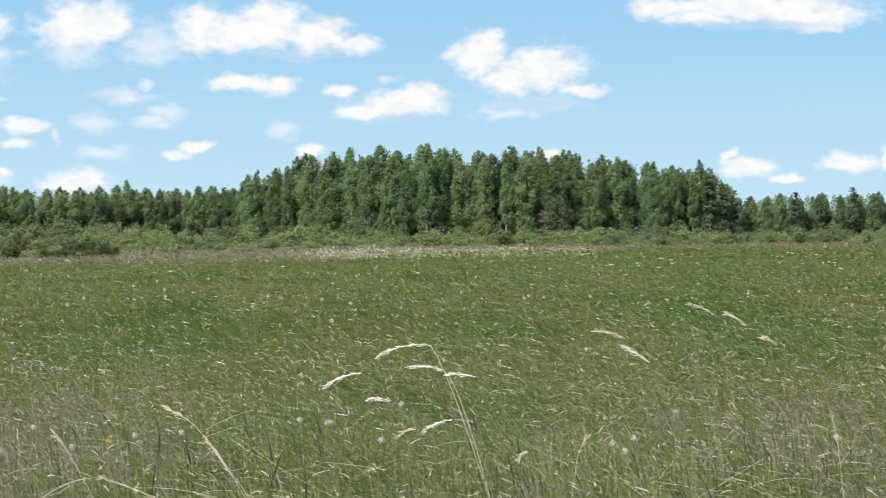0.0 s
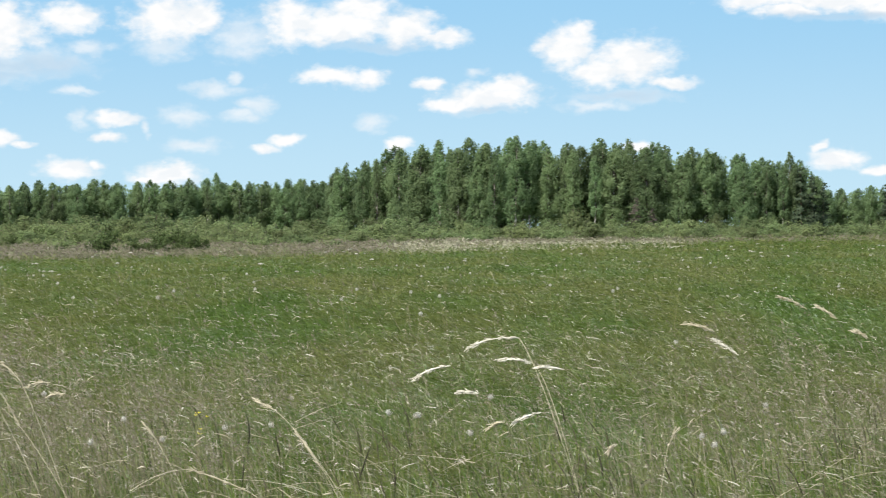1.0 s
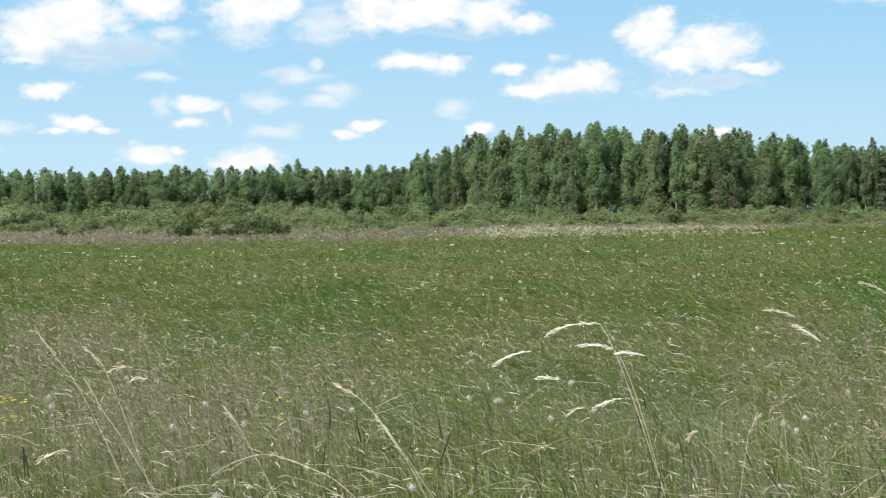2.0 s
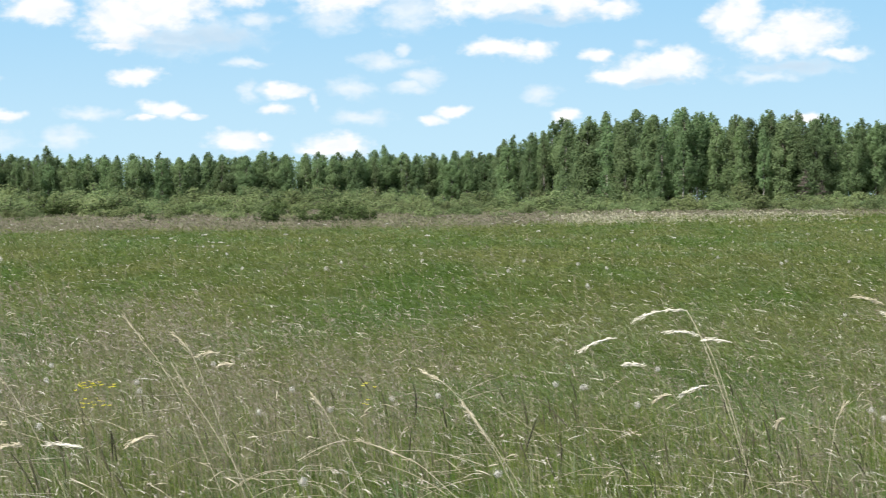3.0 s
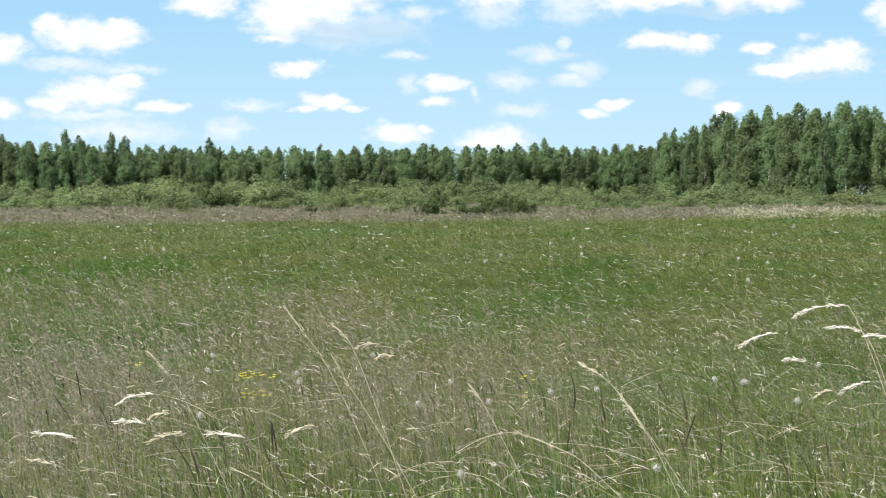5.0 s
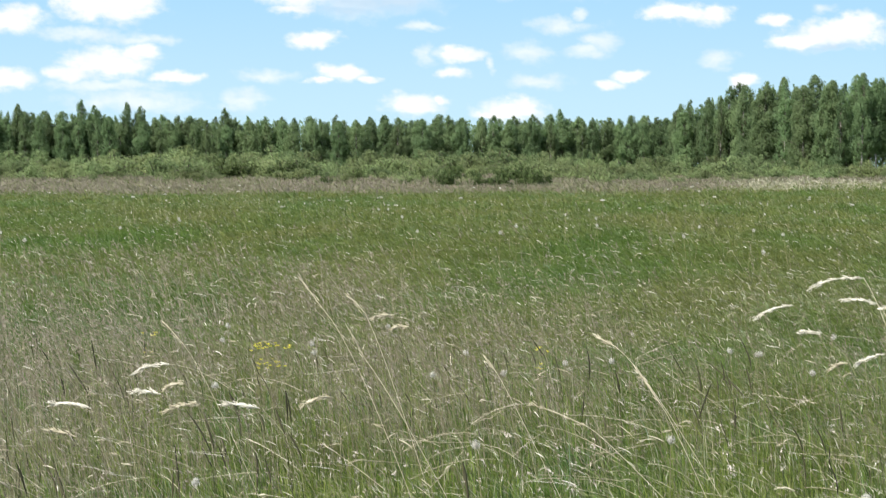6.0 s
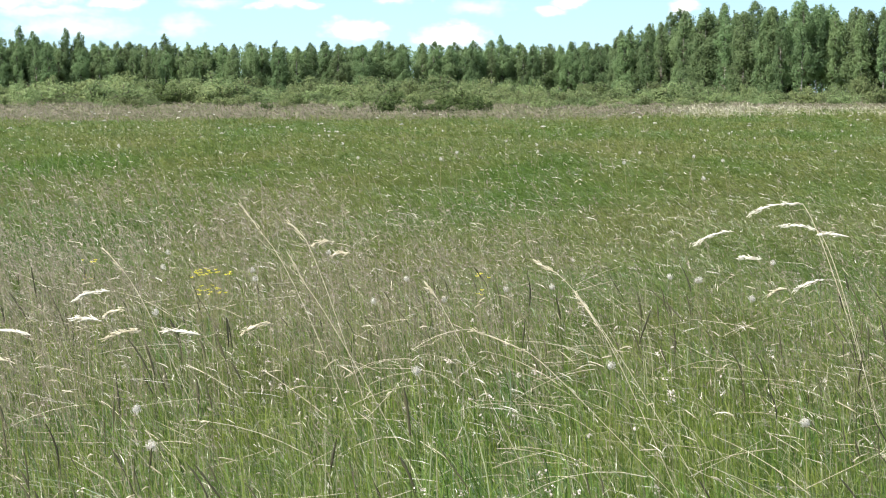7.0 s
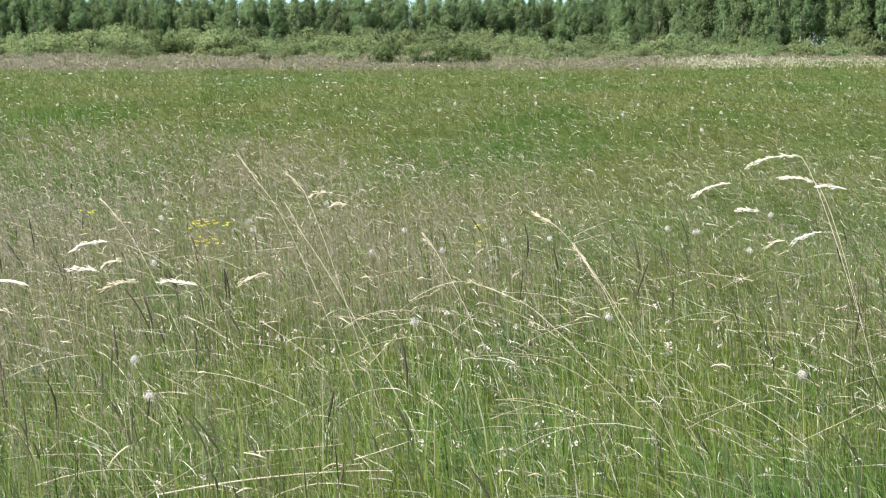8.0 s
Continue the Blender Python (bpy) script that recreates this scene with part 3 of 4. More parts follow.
turn = -11.2
while turn < 20.8:
    left = max(0.0, min(1.0, (turn - 4) / 5))
    for row in range(4):
        d = 378 - row * (38 + 6 * left) + tree_rng.uniform(-12, 12) + (40 if turn < -6.7 else 0)
        top = tree_rng.triangular(-.14, .36, .06) + .27 * left * tree_rng.uniform(.5, 1.2) - .05 * row * (1 + left)      # degrees up
        h = max(.9, tree_height(top, d))
        plant_shrub(turn + tree_rng.uniform(-.2, .2), d, h, h * tree_rng.uniform(1.0, 1.9))
    turn += 0.55
turn = 3.0
while turn < 22.0:
    h = tree_rng.triangular(.7, 1.6, 1.0)
    plant_shrub(turn, tree_rng.uniform(185, 245), h, h * tree_rng.uniform(.9, 1.7), "low willow bush scattered in the dry reed grass")
    turn += tree_rng.uniform(.15, .6)
# nearer bushes in the dry strip
for t, d, h in ((14.68, 235, 2.6), (14.2, 240, 2.1), (9.61, 215, 1.9), (8.0, 205, 1.9), (8.35, 210, 1.6), (11.73, 225, 1.4), (13.5, 238, 2.2), (10.3, 230, 1.4), (7.7, 212, 1.5), (9.2, 215, 1.3), (9.78, 152, 1.45), (9.05, 158, 1.1), (8.45, 150, 1.35), (7.72, 154, 1.45), (7.95, 160, 1.2), (10.6, 165, .9), (12.55, 170, .95), (15.3, 175, .85), (18.6, 260, 1.5), (16.4, 262, 1.4)):
    plant_shrub(t, d, h, h * 0.95, "single dark green bush standing in the dry reed grass", True)
for t, h in ((-.98, 4.6), (-4.2, 3.6), (-4.84, 3.2), (-3.4, 3.0), (1.6, 3.4), (-5.5, 3.0)):
    plant_shrub(t, 374, h, h * .62, "tall narrow sapling bush before the dark trunks")


# ---------------------------------------------------------------- meadow
WIND = np.array([-1.0, -0.12])      # the way the wind bends the grass


def ribbons(rng, x, y, height, width, bend, levels, way=None, droop=0.42, z0=None, curl=2.0, widths=None):
    """Bent tapering blades, one for each root: corners and faces (quads, and a pointed end)."""
    n, k = len(x), len(levels)
    if way is None:
        way = WIND[None, :] + rng.normal(0, 0.6, (n, 2))
    s = np.asarray(levels)[None, :]
    run = height[:, None] * bend[:, None] * s ** curl
    rise = height[:, None] * (s - droop * np.minimum(bend[:, None], 1.5) * s ** 3)
    px = x[:, None] + way[:, :1] * run
    py = y[:, None] + way[:, 1:] * run
    pz = rise + (0 if z0 is None else z0[:, None])
    a = rng.uniform(0, np.pi, n)
    wx, wy, wz = np.cos(a)[:, None] * 0.5, np.sin(a)[:, None] * 0.5, rng.uniform(-.4, .4, n)[:, None]
    w = width[:, None] * (1 - s ** 2.0 if widths is None else np.asarray(widths)[None, :])
    tip = k - 1
    left = np.stack([px - wx * w, py - wy * w, pz - wz * w], -1)
    right = np.stack([px + wx * w, py + wy * w, pz + wz * w], -1)
    v = np.empty((n, 2 * tip + 1, 3))
    v[:, 0:2 * tip:2], v[:, 1:2 * tip:2], v[:, 2 * tip] = left[:, :tip], right[:, :tip], left[:, tip]
    base = (np.arange(n) * (2 * tip + 1))[:, None]
    quads = [base + np.array([[2 * i, 2 * i + 1, 2 * i + 3, 2 * i + 2]]) for i in range(tip - 1)]
    tris = base + np.array([[2 * tip - 2, 2 * tip - 1, 2 * tip]])
    return v.reshape(-1, 3), (np.concatenate(quads) if quads else np.zeros((0, 4), int)), tris, (px[:, -1], py[:, -1], pz[:, -1])


def sown(rng, n, r_lo, r_hi, power, turn_lo=-13.5, turn_hi=24.0):
    """n places in a stretch of the meadow, thinning out with the distance to the given power."""
    e = 2 - power
    u = rng.uniform(0, 1, n)
    r = (r_lo ** e + u * (r_hi ** e - r_lo ** e)) ** (1 / e) if abs(e) > 1e-6 else r_lo * (r_hi / r_lo) ** u
    a = np.radians(rng.uniform(turn_lo, turn_hi, n))
    return -r * np.sin(a), r * np.cos(a), r


def patchy(x, y, scale, seed):
    """Smooth random field from 0 to 1 on the plan."""
    rng = np.random.default_rng(seed)
    out = np.zeros_like(x)
    for k in range(7):
        a, f, p = rng.uniform(0, 6.283), scale * rng.uniform(0.5, 2.2), rng.uniform(0, 6.283)
        out += np.sin((x * math.cos(a) + y * math.sin(a)) * f + p)
    return 0.5 + 0.5 * np.tanh(out / 2.2)


def stuff(name, me, label, category="grass"):
    return tagged(new(name, me), label, category, kind="stuff")


def tufted(rng, tufts, per, r_lo, r_hi, power, spread):
    """Roots gathered in tufts, and the way each blade splays: outwards from its tuft, and with the wind."""
    cx, cy, cr = sown(rng, tufts, r_lo, r_hi, power)
    a = rng.uniform(0, 2 * np.pi, tufts * per)
    d = np.abs(rng.normal(0, 1, tufts * per))
    big = np.repeat(rng.uniform(.5, 1.6, tufts), per) * spread
    x, y = np.repeat(cx, per) + np.cos(a) * d * big, np.repeat(cy, per) + np.sin(a) * d * big
    way = np.column_stack([np.cos(a), np.sin(a)]) * np.minimum(d, 1.5)[:, None] * .6 + WIND * .55 + rng.normal(0, .35, (len(x), 2))
    return x, y, np.hypot(x, y), way, np.repeat(rng.uniform(.62, 1.38, tufts), per)


def build_near_grass():
    rng = np.random.default_rng(11)
    x, y, r, way, tall = tufted(rng, 5600, 24, 4.8, 16.0, 0.8, .06)
    h = rng.uniform(0.25, 0.60, len(x)) * tall
    h *= 1 - .3 * drift(np.degrees(np.arctan2(-x, y)), r)
    bend = np.where(rng.uniform(0, 1, len(x)) < .5, rng.uniform(.03, .4, len(x)), rng.uniform(.3, .85, len(x)))
    way = way + rng.normal(0, .35, way.shape)
    v, q, t, _ = ribbons(rng, x, y, h, rng.uniform(0.0025, 0.0075, len(x)), bend, (0, .4, .68, .87, 1), way, .9, None, 2.6)
    stuff("meadow_grass", mesh_from("meadow_grass", v, [q, t], GRASS), "tufts of tall green meadow grass with arching blades")


def build_grass_around():
    """The same meadow, thinner, round the tripod and to both sides."""
    rng = np.random.default_rng(18)
    x, y, r = sown(rng, 20000, 0.9, 30.0, 1.3, 24.0, 346.5)
    ax, ay, _ = sown(rng, 5000, 0.9, 4.8, 0.6)
    x, y = np.concatenate([x, ax]), np.concatenate([y, ay])
    h = rng.uniform(.25, .6, len(x))
    v, q, t, _ = ribbons(rng, x, y, h, rng.uniform(.012, .032, len(x)), rng.uniform(.2, .8, len(x)), (0, .6, 1), None, .9, None, 2.5)
    stuff("surrounding_grass", mesh_from("surrounding_grass", v, [q, t], GRASS), "green meadow grass all round the open field")


def build_mid_grass():
    rng = np.random.default_rng(12)
    x, y, r, way, tall = tufted(rng, 12500, 19, 12.0, 56.0, 1.5, .2)
    h = rng.uniform(0.48, 0.62, len(x)) * (.85 + .15 * tall) * (.72 + .5 * patchy(x, y, 1.2, 4))
    h *= 1 - .34 * drift(np.degrees(np.arctan2(-x, y)), r)
    w = np.clip(r * 0.00022, 0.0032, 0.013) * rng.uniform(.6, 1.5, len(x))
    v, q, t, _ = ribbons(rng, x, y, h, w, rng.uniform(0.2, .55, len(x)), (0, .64, .82, 1), way + WIND * .25 + rng.normal(0, .3, way.shape), 1.2, None, 3.2, (.12, .4, 1, 0))
    stuff("field_grass", mesh_from("field_grass", v, [q, t], FIELD), "green grass of the open field rippling in wind")


def dry_edge(turn):
    """Distance at which the green field gives way to the dry strip."""
    return np.interp(turn, [-9, -5, -4.2, -3.4, 0, 3, 6, 8, 22], [215, 215, 195, 176, 162, 152, 130, 115, 102])


def build_far_grass():
    rng = np.random.default_rng(13)
    x, y, r = sown(rng, 240000, 40.0, 330.0, 1.75)
    turn = np.degrees(np.arctan2(-x, y))
    dry = r > dry_edge(turn) * (0.88 + 0.24 * patchy(x, y, .12, 6)) * rng.uniform(.86, 1.16, len(x))
    green = np.interp(r, [90, 130, 220], [.22, .08, .12]) + np.interp(turn, [-6, -4, -3], [.5, .45, 0])
    dry = dry & (rng.uniform(0, 1, len(x)) > green)
    w = np.where(dry, r * .00019, r * .00024) * rng.uniform(.7, 1.3, len(x))
    likely = np.interp(turn, [-4.2, -3.2, 2.6, 4.0], [0, 1.15, 1.1, 0]) * np.interp(r, [110, 125, 185, 230], [0, 1, 1, .3])
    pale = dry & (likely * (.35 + .9 * patchy(x, y, .14, 8)) > rng.uniform(.2, 1, len(x)))
    for sel, name, mat, label, h in ((~dry, "distant_field_grass", FIELD, "green field grass in the distance", (.42, .68)),
                                     (dry & ~pale, "dry_reed_grass", DRY, "dry brownish reed grass strip before the shrubs", (.50, .80)),
                                     (pale, "bleached_grass", PALE_DRY, "pale bleached grass strip in the distance", (.50, .80))):
        m = sel.sum()
        lift = .76 + .46 * patchy(x[sel], y[sel], .45, 41)
        v, q, t, _ = ribbons(rng, x[sel], y[sel], rng.uniform(*h, m) * lift, w[sel], rng.uniform(.22, .6, m), (0, .6, .82, 1), rng.normal(0, .85, (m, 2)) + WIND * .35, 1.0, None, 3.4, (.2, .8, 1, 0))
        stuff(name, mesh_from(name, v, [q, t], mat), label)


def build_leaf_tips():
    """Leaf tips laid over by the gusts, in patches, on top of the field's grass; glints are in their palest colours."""
    rng = np.random.default_rng(24)
    x, y, r = sown(rng, 210000, 14.0, 115.0, 1.6)
    turn = np.degrees(np.arctan2(-x, y))
    keep = (.15 + .9 * patchy(x, y, .9, 51)) * (.35 + .8 * patchy(x, y, .16, 52)) > rng.uniform(.05, 1, len(x))
    keep &= (r < dry_edge(turn) * .92) & (drift(turn, r) < rng.uniform(.2, 1.3, len(x)))
    x, y, r = x[keep], y[keep], r[keep]
    n = len(x)
    swing = (patchy(x, y, 1.3, 53) - .5) * 1.6
    way = np.column_stack([-np.cos(swing), np.sin(swing)]) + rng.normal(0, .65, (n, 2))
    top = .32 + .14 * patchy(x, y, .7, 54)
    v, q, t, _ = ribbons(rng, x, y, rng.uniform(.04, .10, n), r * .00025 * rng.uniform(.5, 1.3, n), rng.uniform(.4, 1.2, n), (0, .35, .72, 1), way, .55,
                         top * rng.uniform(.75, 1.15, n), 1.7, (.35, .9, 1, 0))
    stuff("windblown_leaf_tips", mesh_from("windblown_leaf_tips", v, [q, t], LEAF_TIP), "wind-bent leaf tips of field grass, the palest coloured as glints")


def drift(turn, r):
    """How thickly the brown flowering grass stands: a band near by, widening to both sides."""
    far = np.interp(turn, [-11, -6, -2, 2, 6, 10, 22], [22, 19, 15, 15, 18.5, 23, 25])
    near = np.interp(turn, [-11, 2, 8, 22], [6.6, 7.2, 7.6, 7.4])
    return np.clip((r - near) / 1.5, 0, 1) * np.clip((far - r) / (far * .62) + .22, 0.20, 1)


def build_flowering_grass():
    """Thin culms with loose brownish panicles, in drifts."""
    rng = np.random.default_rng(14)
    x, y, r = sown(rng, 150000, 5.2, 75.0, 1.05)
    turn = np.degrees(np.arctan2(-x, y))
    keep = drift(turn, r * (.7 + .6 * patchy(x, y, .7, 23))) * (.10 + 1.15 * patchy(x, y, 1.5, 9)) * np.interp(r, [10, 22, 60], [1, .62, .5]) * np.interp(turn, [-6, 0, 4.5, 9], [.72, .8, 1, .88]) > rng.uniform(.1, 1.1, len(x))
    x, y, r = x[keep], y[keep], r[keep]
    n = len(x)
    h = rng.uniform(.50, .95, n)
    lean = WIND * .9 + rng.normal(0, .45, (n, 2))
    v, q, t, (tx, ty, tz) = ribbons(rng, x, y, h, np.clip(r * .00022, .0014, .006), rng.uniform(.04, .48, n), (0, .45, .8, 1), lean)
    stuff("grass_culms", mesh_from("grass_culms", v, [q, t], CULM), "thin straw-coloured grass culms leaning in wind")
    m = 16
    u = rng.uniform(0, 1, (n, m))
    long = rng.uniform(.07, .17, (n, 1))
    wide = .004 + .016 * u
    c = np.stack([tx[:, None] + u * long * .5 + rng.normal(0, 1, (n, m)) * wide, ty[:, None] + rng.normal(0, 1, (n, m)) * wide, tz[:, None] - u * long + rng.normal(0, .01, (n, m))], -1).reshape(-1, 3)
    size = np.repeat(np.clip(r * .0003, .003, .009), m)
    d = np.tile([-.5, -.05, .55], (n * m, 1)) + rng.normal(0, .45, (n * m, 3))
    side = np.cross(d, rng.normal(0, 1, (n * m, 3)))
    side /= np.linalg.norm(side, axis=1, keepdims=True)
    vv = np.stack([c - side * size[:, None] * .5, c + side * size[:, None] * .5, c + d * size[:, None] * 2.8], 1).reshape(-1, 3)
    stuff("grass_panicles", mesh_from("grass_panicles", vv, [np.arange(n * m * 3).reshape(-1, 3)], HAZE), "hazy brown flowering grass panicles")


def spindle(points, radius, sides=5, rough=0.25, rng=None):
    """A seed head along points: swollen in the middle, uneven."""
    n = len(points)
    s = np.linspace(0, 1, n)
    r = radius * np.sin(np.pi * (0.08 + 0.88 * s)) ** 0.6
    if rng is not None:
        r = r * (1 + rng.uniform(-rough, rough, n))
    return tube(points, r, sides)


def build_loose_heads():
    """Pale nodding heads and dark upright spikes between the blades."""
    rng = np.random.default_rng(15)
    x, y, r = sown(rng, 900, 5.0, 34.0, 1.3)
    pieces, stems = [], []
    for px, py, d in zip(x, y, r):
        h = rng.uniform(.35, .80)
        a = rng.normal(0, .8)
        way = np.array([-math.cos(a), math.sin(a), 0])
        length = rng.uniform(.02, .075)
        u = np.linspace(0, 1, 5)[:, None]
        start = np.array([px, py, h])
        first, sag = rng.uniform(-.4, .9), rng.uniform(0, .6)
        line = start + way * length * u + np.array([0, 0, 1.0]) * length * (first * u - sag * u * u)
        pieces.append(spindle(line, max(rng.uniform(.0012, .0026), d * .00012), 3, .35, rng))
        foot = np.array([px + .22 * h * rng.uniform(-.2, 2), py, .05])
        stems.append(tube(np.array([foot, (foot + start) / 2 + np.array([.02, 0, .03]), start]), [max(.0008, d * .00006)] * 3, 3))
    v, q = joined(pieces)
    stuff("nodding_grass_heads", mesh_from("nodding_grass_heads", v, [q], STRAW), "pale straw seed heads nodding over the meadow")
    v, q = joined(stems)
    stuff("grass_stems", mesh_from("grass_stems", v, [q], CULM), "thin dull stems of the nodding grass")
    # sun glints on the grass, put in as tiny whitish flecks
    x, y, r = sown(rng, 12500, 5.2, 80.0, 1.55)
    n = len(x)
    way = rng.normal(0, .7, (n, 2)) + WIND
    v, q, t, _ = ribbons(rng, x, y, rng.uniform(.012, .04, n), np.clip(r * .00014, .0012, .006) * rng.uniform(.6, 1.4, n), rng.uniform(.3, 2.5, n), (0, .3, .7, 1), way, .2,
                         rng.uniform(.28, .62, n), 1.3, (.4, 1, .9, 0))
    stuff("pale_glint_flecks", mesh_from("pale_glint_flecks", v, [q, t], BLEACHED_AND_GLINT), "tiny whitish flecks painted as sun glints on the grass")
    x, y, r = sown(rng, 1300, 5.2, 13.0, 1.1)
    keep = patchy(x, y, 1.1, 21) > .5
    pieces = []
    gx, gy = [], []
    for cx, cy in ((-3.29, 10.52), (-3.43, 10.75), (-2.07, 8.62), (-1.93, 6.86), (-0.70, 11.57), (-0.62, 11.87), (-0.68, 10.55), (-1.16, 10.70), (0.13, 12.32), (0.15, 10.72), (-0.18, 9.60), (-2.48, 9.76), (-1.18, 7.00), (-2.34, 7.24)):
        m = rng.integers(4, 9)
        gx += (cx + rng.normal(0, .11, m)).tolist()
        gy += (cy + rng.normal(0, .22, m)).tolist()
    lone = int(keep.sum())
    for k, (px, py) in enumerate(zip(x[keep].tolist() + gx, y[keep].tolist() + gy)):
        stout = 1.0 if k < lone else 1.55
        h, length = rng.uniform(.36, .70), rng.uniform(.045, .10) * stout
        lean = rng.normal(-.22, .2)
        start = np.array([px, py, h])
        u = np.linspace(0, 1, 5)[:, None]
        line = start + np.array([lean, rng.normal(0, .1), 1.0]) * length * u + np.array([rng.uniform(-.35, .1), 0, 0]) * length * u * u
        pieces.append(spindle(line, rng.uniform(.0017, .0031) * stout, 5, .4, rng))
        pieces.append(tube(np.array([[px - lean * h * .5, py, .02], [px - lean * h * .15, py, h * .5], start]), [.0008] * 3, 3))
    v, q = joined(pieces)
    stuff("dark_grass_spikes", mesh_from("dark_grass_spikes", v, [q], DARK_SPIKE), "dark brown upright foxtail spikes in the grass")


build_near_grass()
build_mid_grass()
build_grass_around()
build_far_grass()
build_leaf_tips()
build_flowering_grass()
build_loose_heads()


def build_dry_leaves():
    """Bleached and grey-green leaves that arch and lie across the tufts."""
    rng = np.random.default_rng(16)
    x, y, r = sown(rng, 13000, 5.0, 24.0, 1.0)
    n = len(x)
    way = WIND * .5 + rng.normal(0, .8, (n, 2))
    v, q, t, _ = ribbons(rng, x, y, rng.uniform(.03, .10, n), np.clip(r * .00022, .0014, .0036) * rng.uniform(.6, 1.5, n), rng.uniform(.6, 2.0, n), (0, .4, .75, 1), way, .42, rng.uniform(.15, .58, n))
    stuff("dry_grass_leaves", mesh_from("dry_grass_leaves", v, [q, t], DRY_LEAF), "bleached dry grass leaves arching across the tufts")


build_dry_leaves()


def build_husk_glint_specks():
    """Small brown husks and withered bits on the stems; pale and dark ones paint highlights and shaded gaps."""
    rng = np.random.default_rng(27)
    x, y, r = sown(rng, 60000, 5.2, 26.0, 1.1)
    turn = np.degrees(np.arctan2(-x, y))
    keep = drift(turn, r) * (.15 + patchy(x, y, 1.6, 61)) + .12 > rng.uniform(0, 1, len(x))
    x, y, r = x[keep], y[keep], r[keep]
    n = len(x)
    way = rng.normal(0, 1, (n, 2)) + WIND * .4
    v, q, t, _ = ribbons(rng, x, y, rng.uniform(.008, .035, n), np.clip(r * .0002, .0014, .004) * rng.uniform(.6, 1.8, n), rng.uniform(.1, 1.8, n), (0, .35, .75, 1), way, .3,
                         rng.uniform(.22, .62, n) * (1 - .25 * (r < 7)), 1.3, (.4, 1, .8, 0))
    stuff("husk_glint_specks", mesh_from("husk_glint_specks", v, [q, t], HUSK_AND_GLINT), "brown seed husks, with pale and dark specks painting highlights and gaps")


build_husk_glint_specks()


def build_fallen_straws():
    """Long bleached culms that have toppled and lie across the grass."""
    rng = np.random.default_rng(26)
    x, y, r = sown(rng, 420, 5.0, 15.0, .8)
    pieces = []
    for px, py, d in zip(x, y, r):
        a, long, z0 = rng.uniform(-.9, .9) + (math.pi if rng.uniform() < .6 else 0), rng.uniform(.12, .42), rng.uniform(.22, .48)
        u = np.linspace(0, 1, 6)[:, None]
        rise, sag = rng.uniform(-.25, .75), rng.uniform(-.1, .45)
        line = np.array([px, py, z0]) + np.array([math.cos(a), math.sin(a), 0]) * long * u + np.array([0, 0, 1.0]) * long * (rise * u - sag * u * u)
        pieces.append(tube(line, np.linspace(1.0, .5, 6) * rng.uniform(.0009, .0019), 3))
    u = np.linspace(0, 1, 14)[:, None]
    ends = [np.array(p) for p in ((-1.68, 6.3, 0.42), (-1.37, 6.4, 0.48), (-1.11, 6.6, 0.45))]
    pieces.append(tube((1 - u) ** 2 * ends[0] + 2 * u * (1 - u) * ends[1] + u * u * ends[2], np.linspace(.0022, .0012, 14), 5))
    v, q = joined(pieces)
    stuff("fallen_straws", mesh_from("fallen_straws", v, [q], STRAW), "long bleached straws toppled across the green grass")


build_fallen_straws()


def build_white_flowers():
    """Small whitish flower heads and stray fluff caught among the stems."""
    rng = np.random.default_rng(17)
    x, y, r = sown(rng, 900, 6.5, 17.0, 0.6)
    keep = patchy(x, y, 1.3, 33) > .66
    x, y = x[keep], y[keep]
    c = np.column_stack([x, y, rng.uniform(.34, .55, len(x))])
    c = np.repeat(c, 9, axis=0) + rng.normal(0, .0065, (len(x) * 9, 3))
    v, q = leaf_cards(rng, c, .003, .009, np.tile([0, -.4, .8], (len(c), 1)), 1.3, .6)
    stuff("white_flower_heads", mesh_from("white_flower_heads", v, [q], WHITISH), "tiny whitish flower heads among the grass stems", "flower")


def build_far_white_flowers():
    """White flower heads dotted over the far part of the field."""
    rng = np.random.default_rng(19)
    x, y, r = sown(rng, 420, 34.0, 150.0, 1.2)
    keep = (patchy(x, y, .09, 35) > .42) & (r < .82 * dry_edge(np.degrees(np.arctan2(-x, y))))
    x, y, r = x[keep], y[keep], r[keep]
    c = np.column_stack([x, y, rng.uniform(.66, .98, len(x))])
    size = np.repeat(.006 + .00013 * r * rng.uniform(.5, 1.3, len(x)), 8)[:, None]
    c = np.repeat(c, 8, axis=0) + rng.normal(0, 1, (len(x) * 8, 3)) * size * np.array([1.6, 1.6, .6])
    v, q = leaf_cards(rng, c, .010, .028, np.tile([-.3, -.8, .6], (len(c), 1)), 1.3, .4)
    stuff("white_field_flowers", mesh_from("white_field_flowers", v, [q], FLUFF), "white flower heads dotted over the open field", "flower")


build_white_flowers()
build_far_white_flowers()

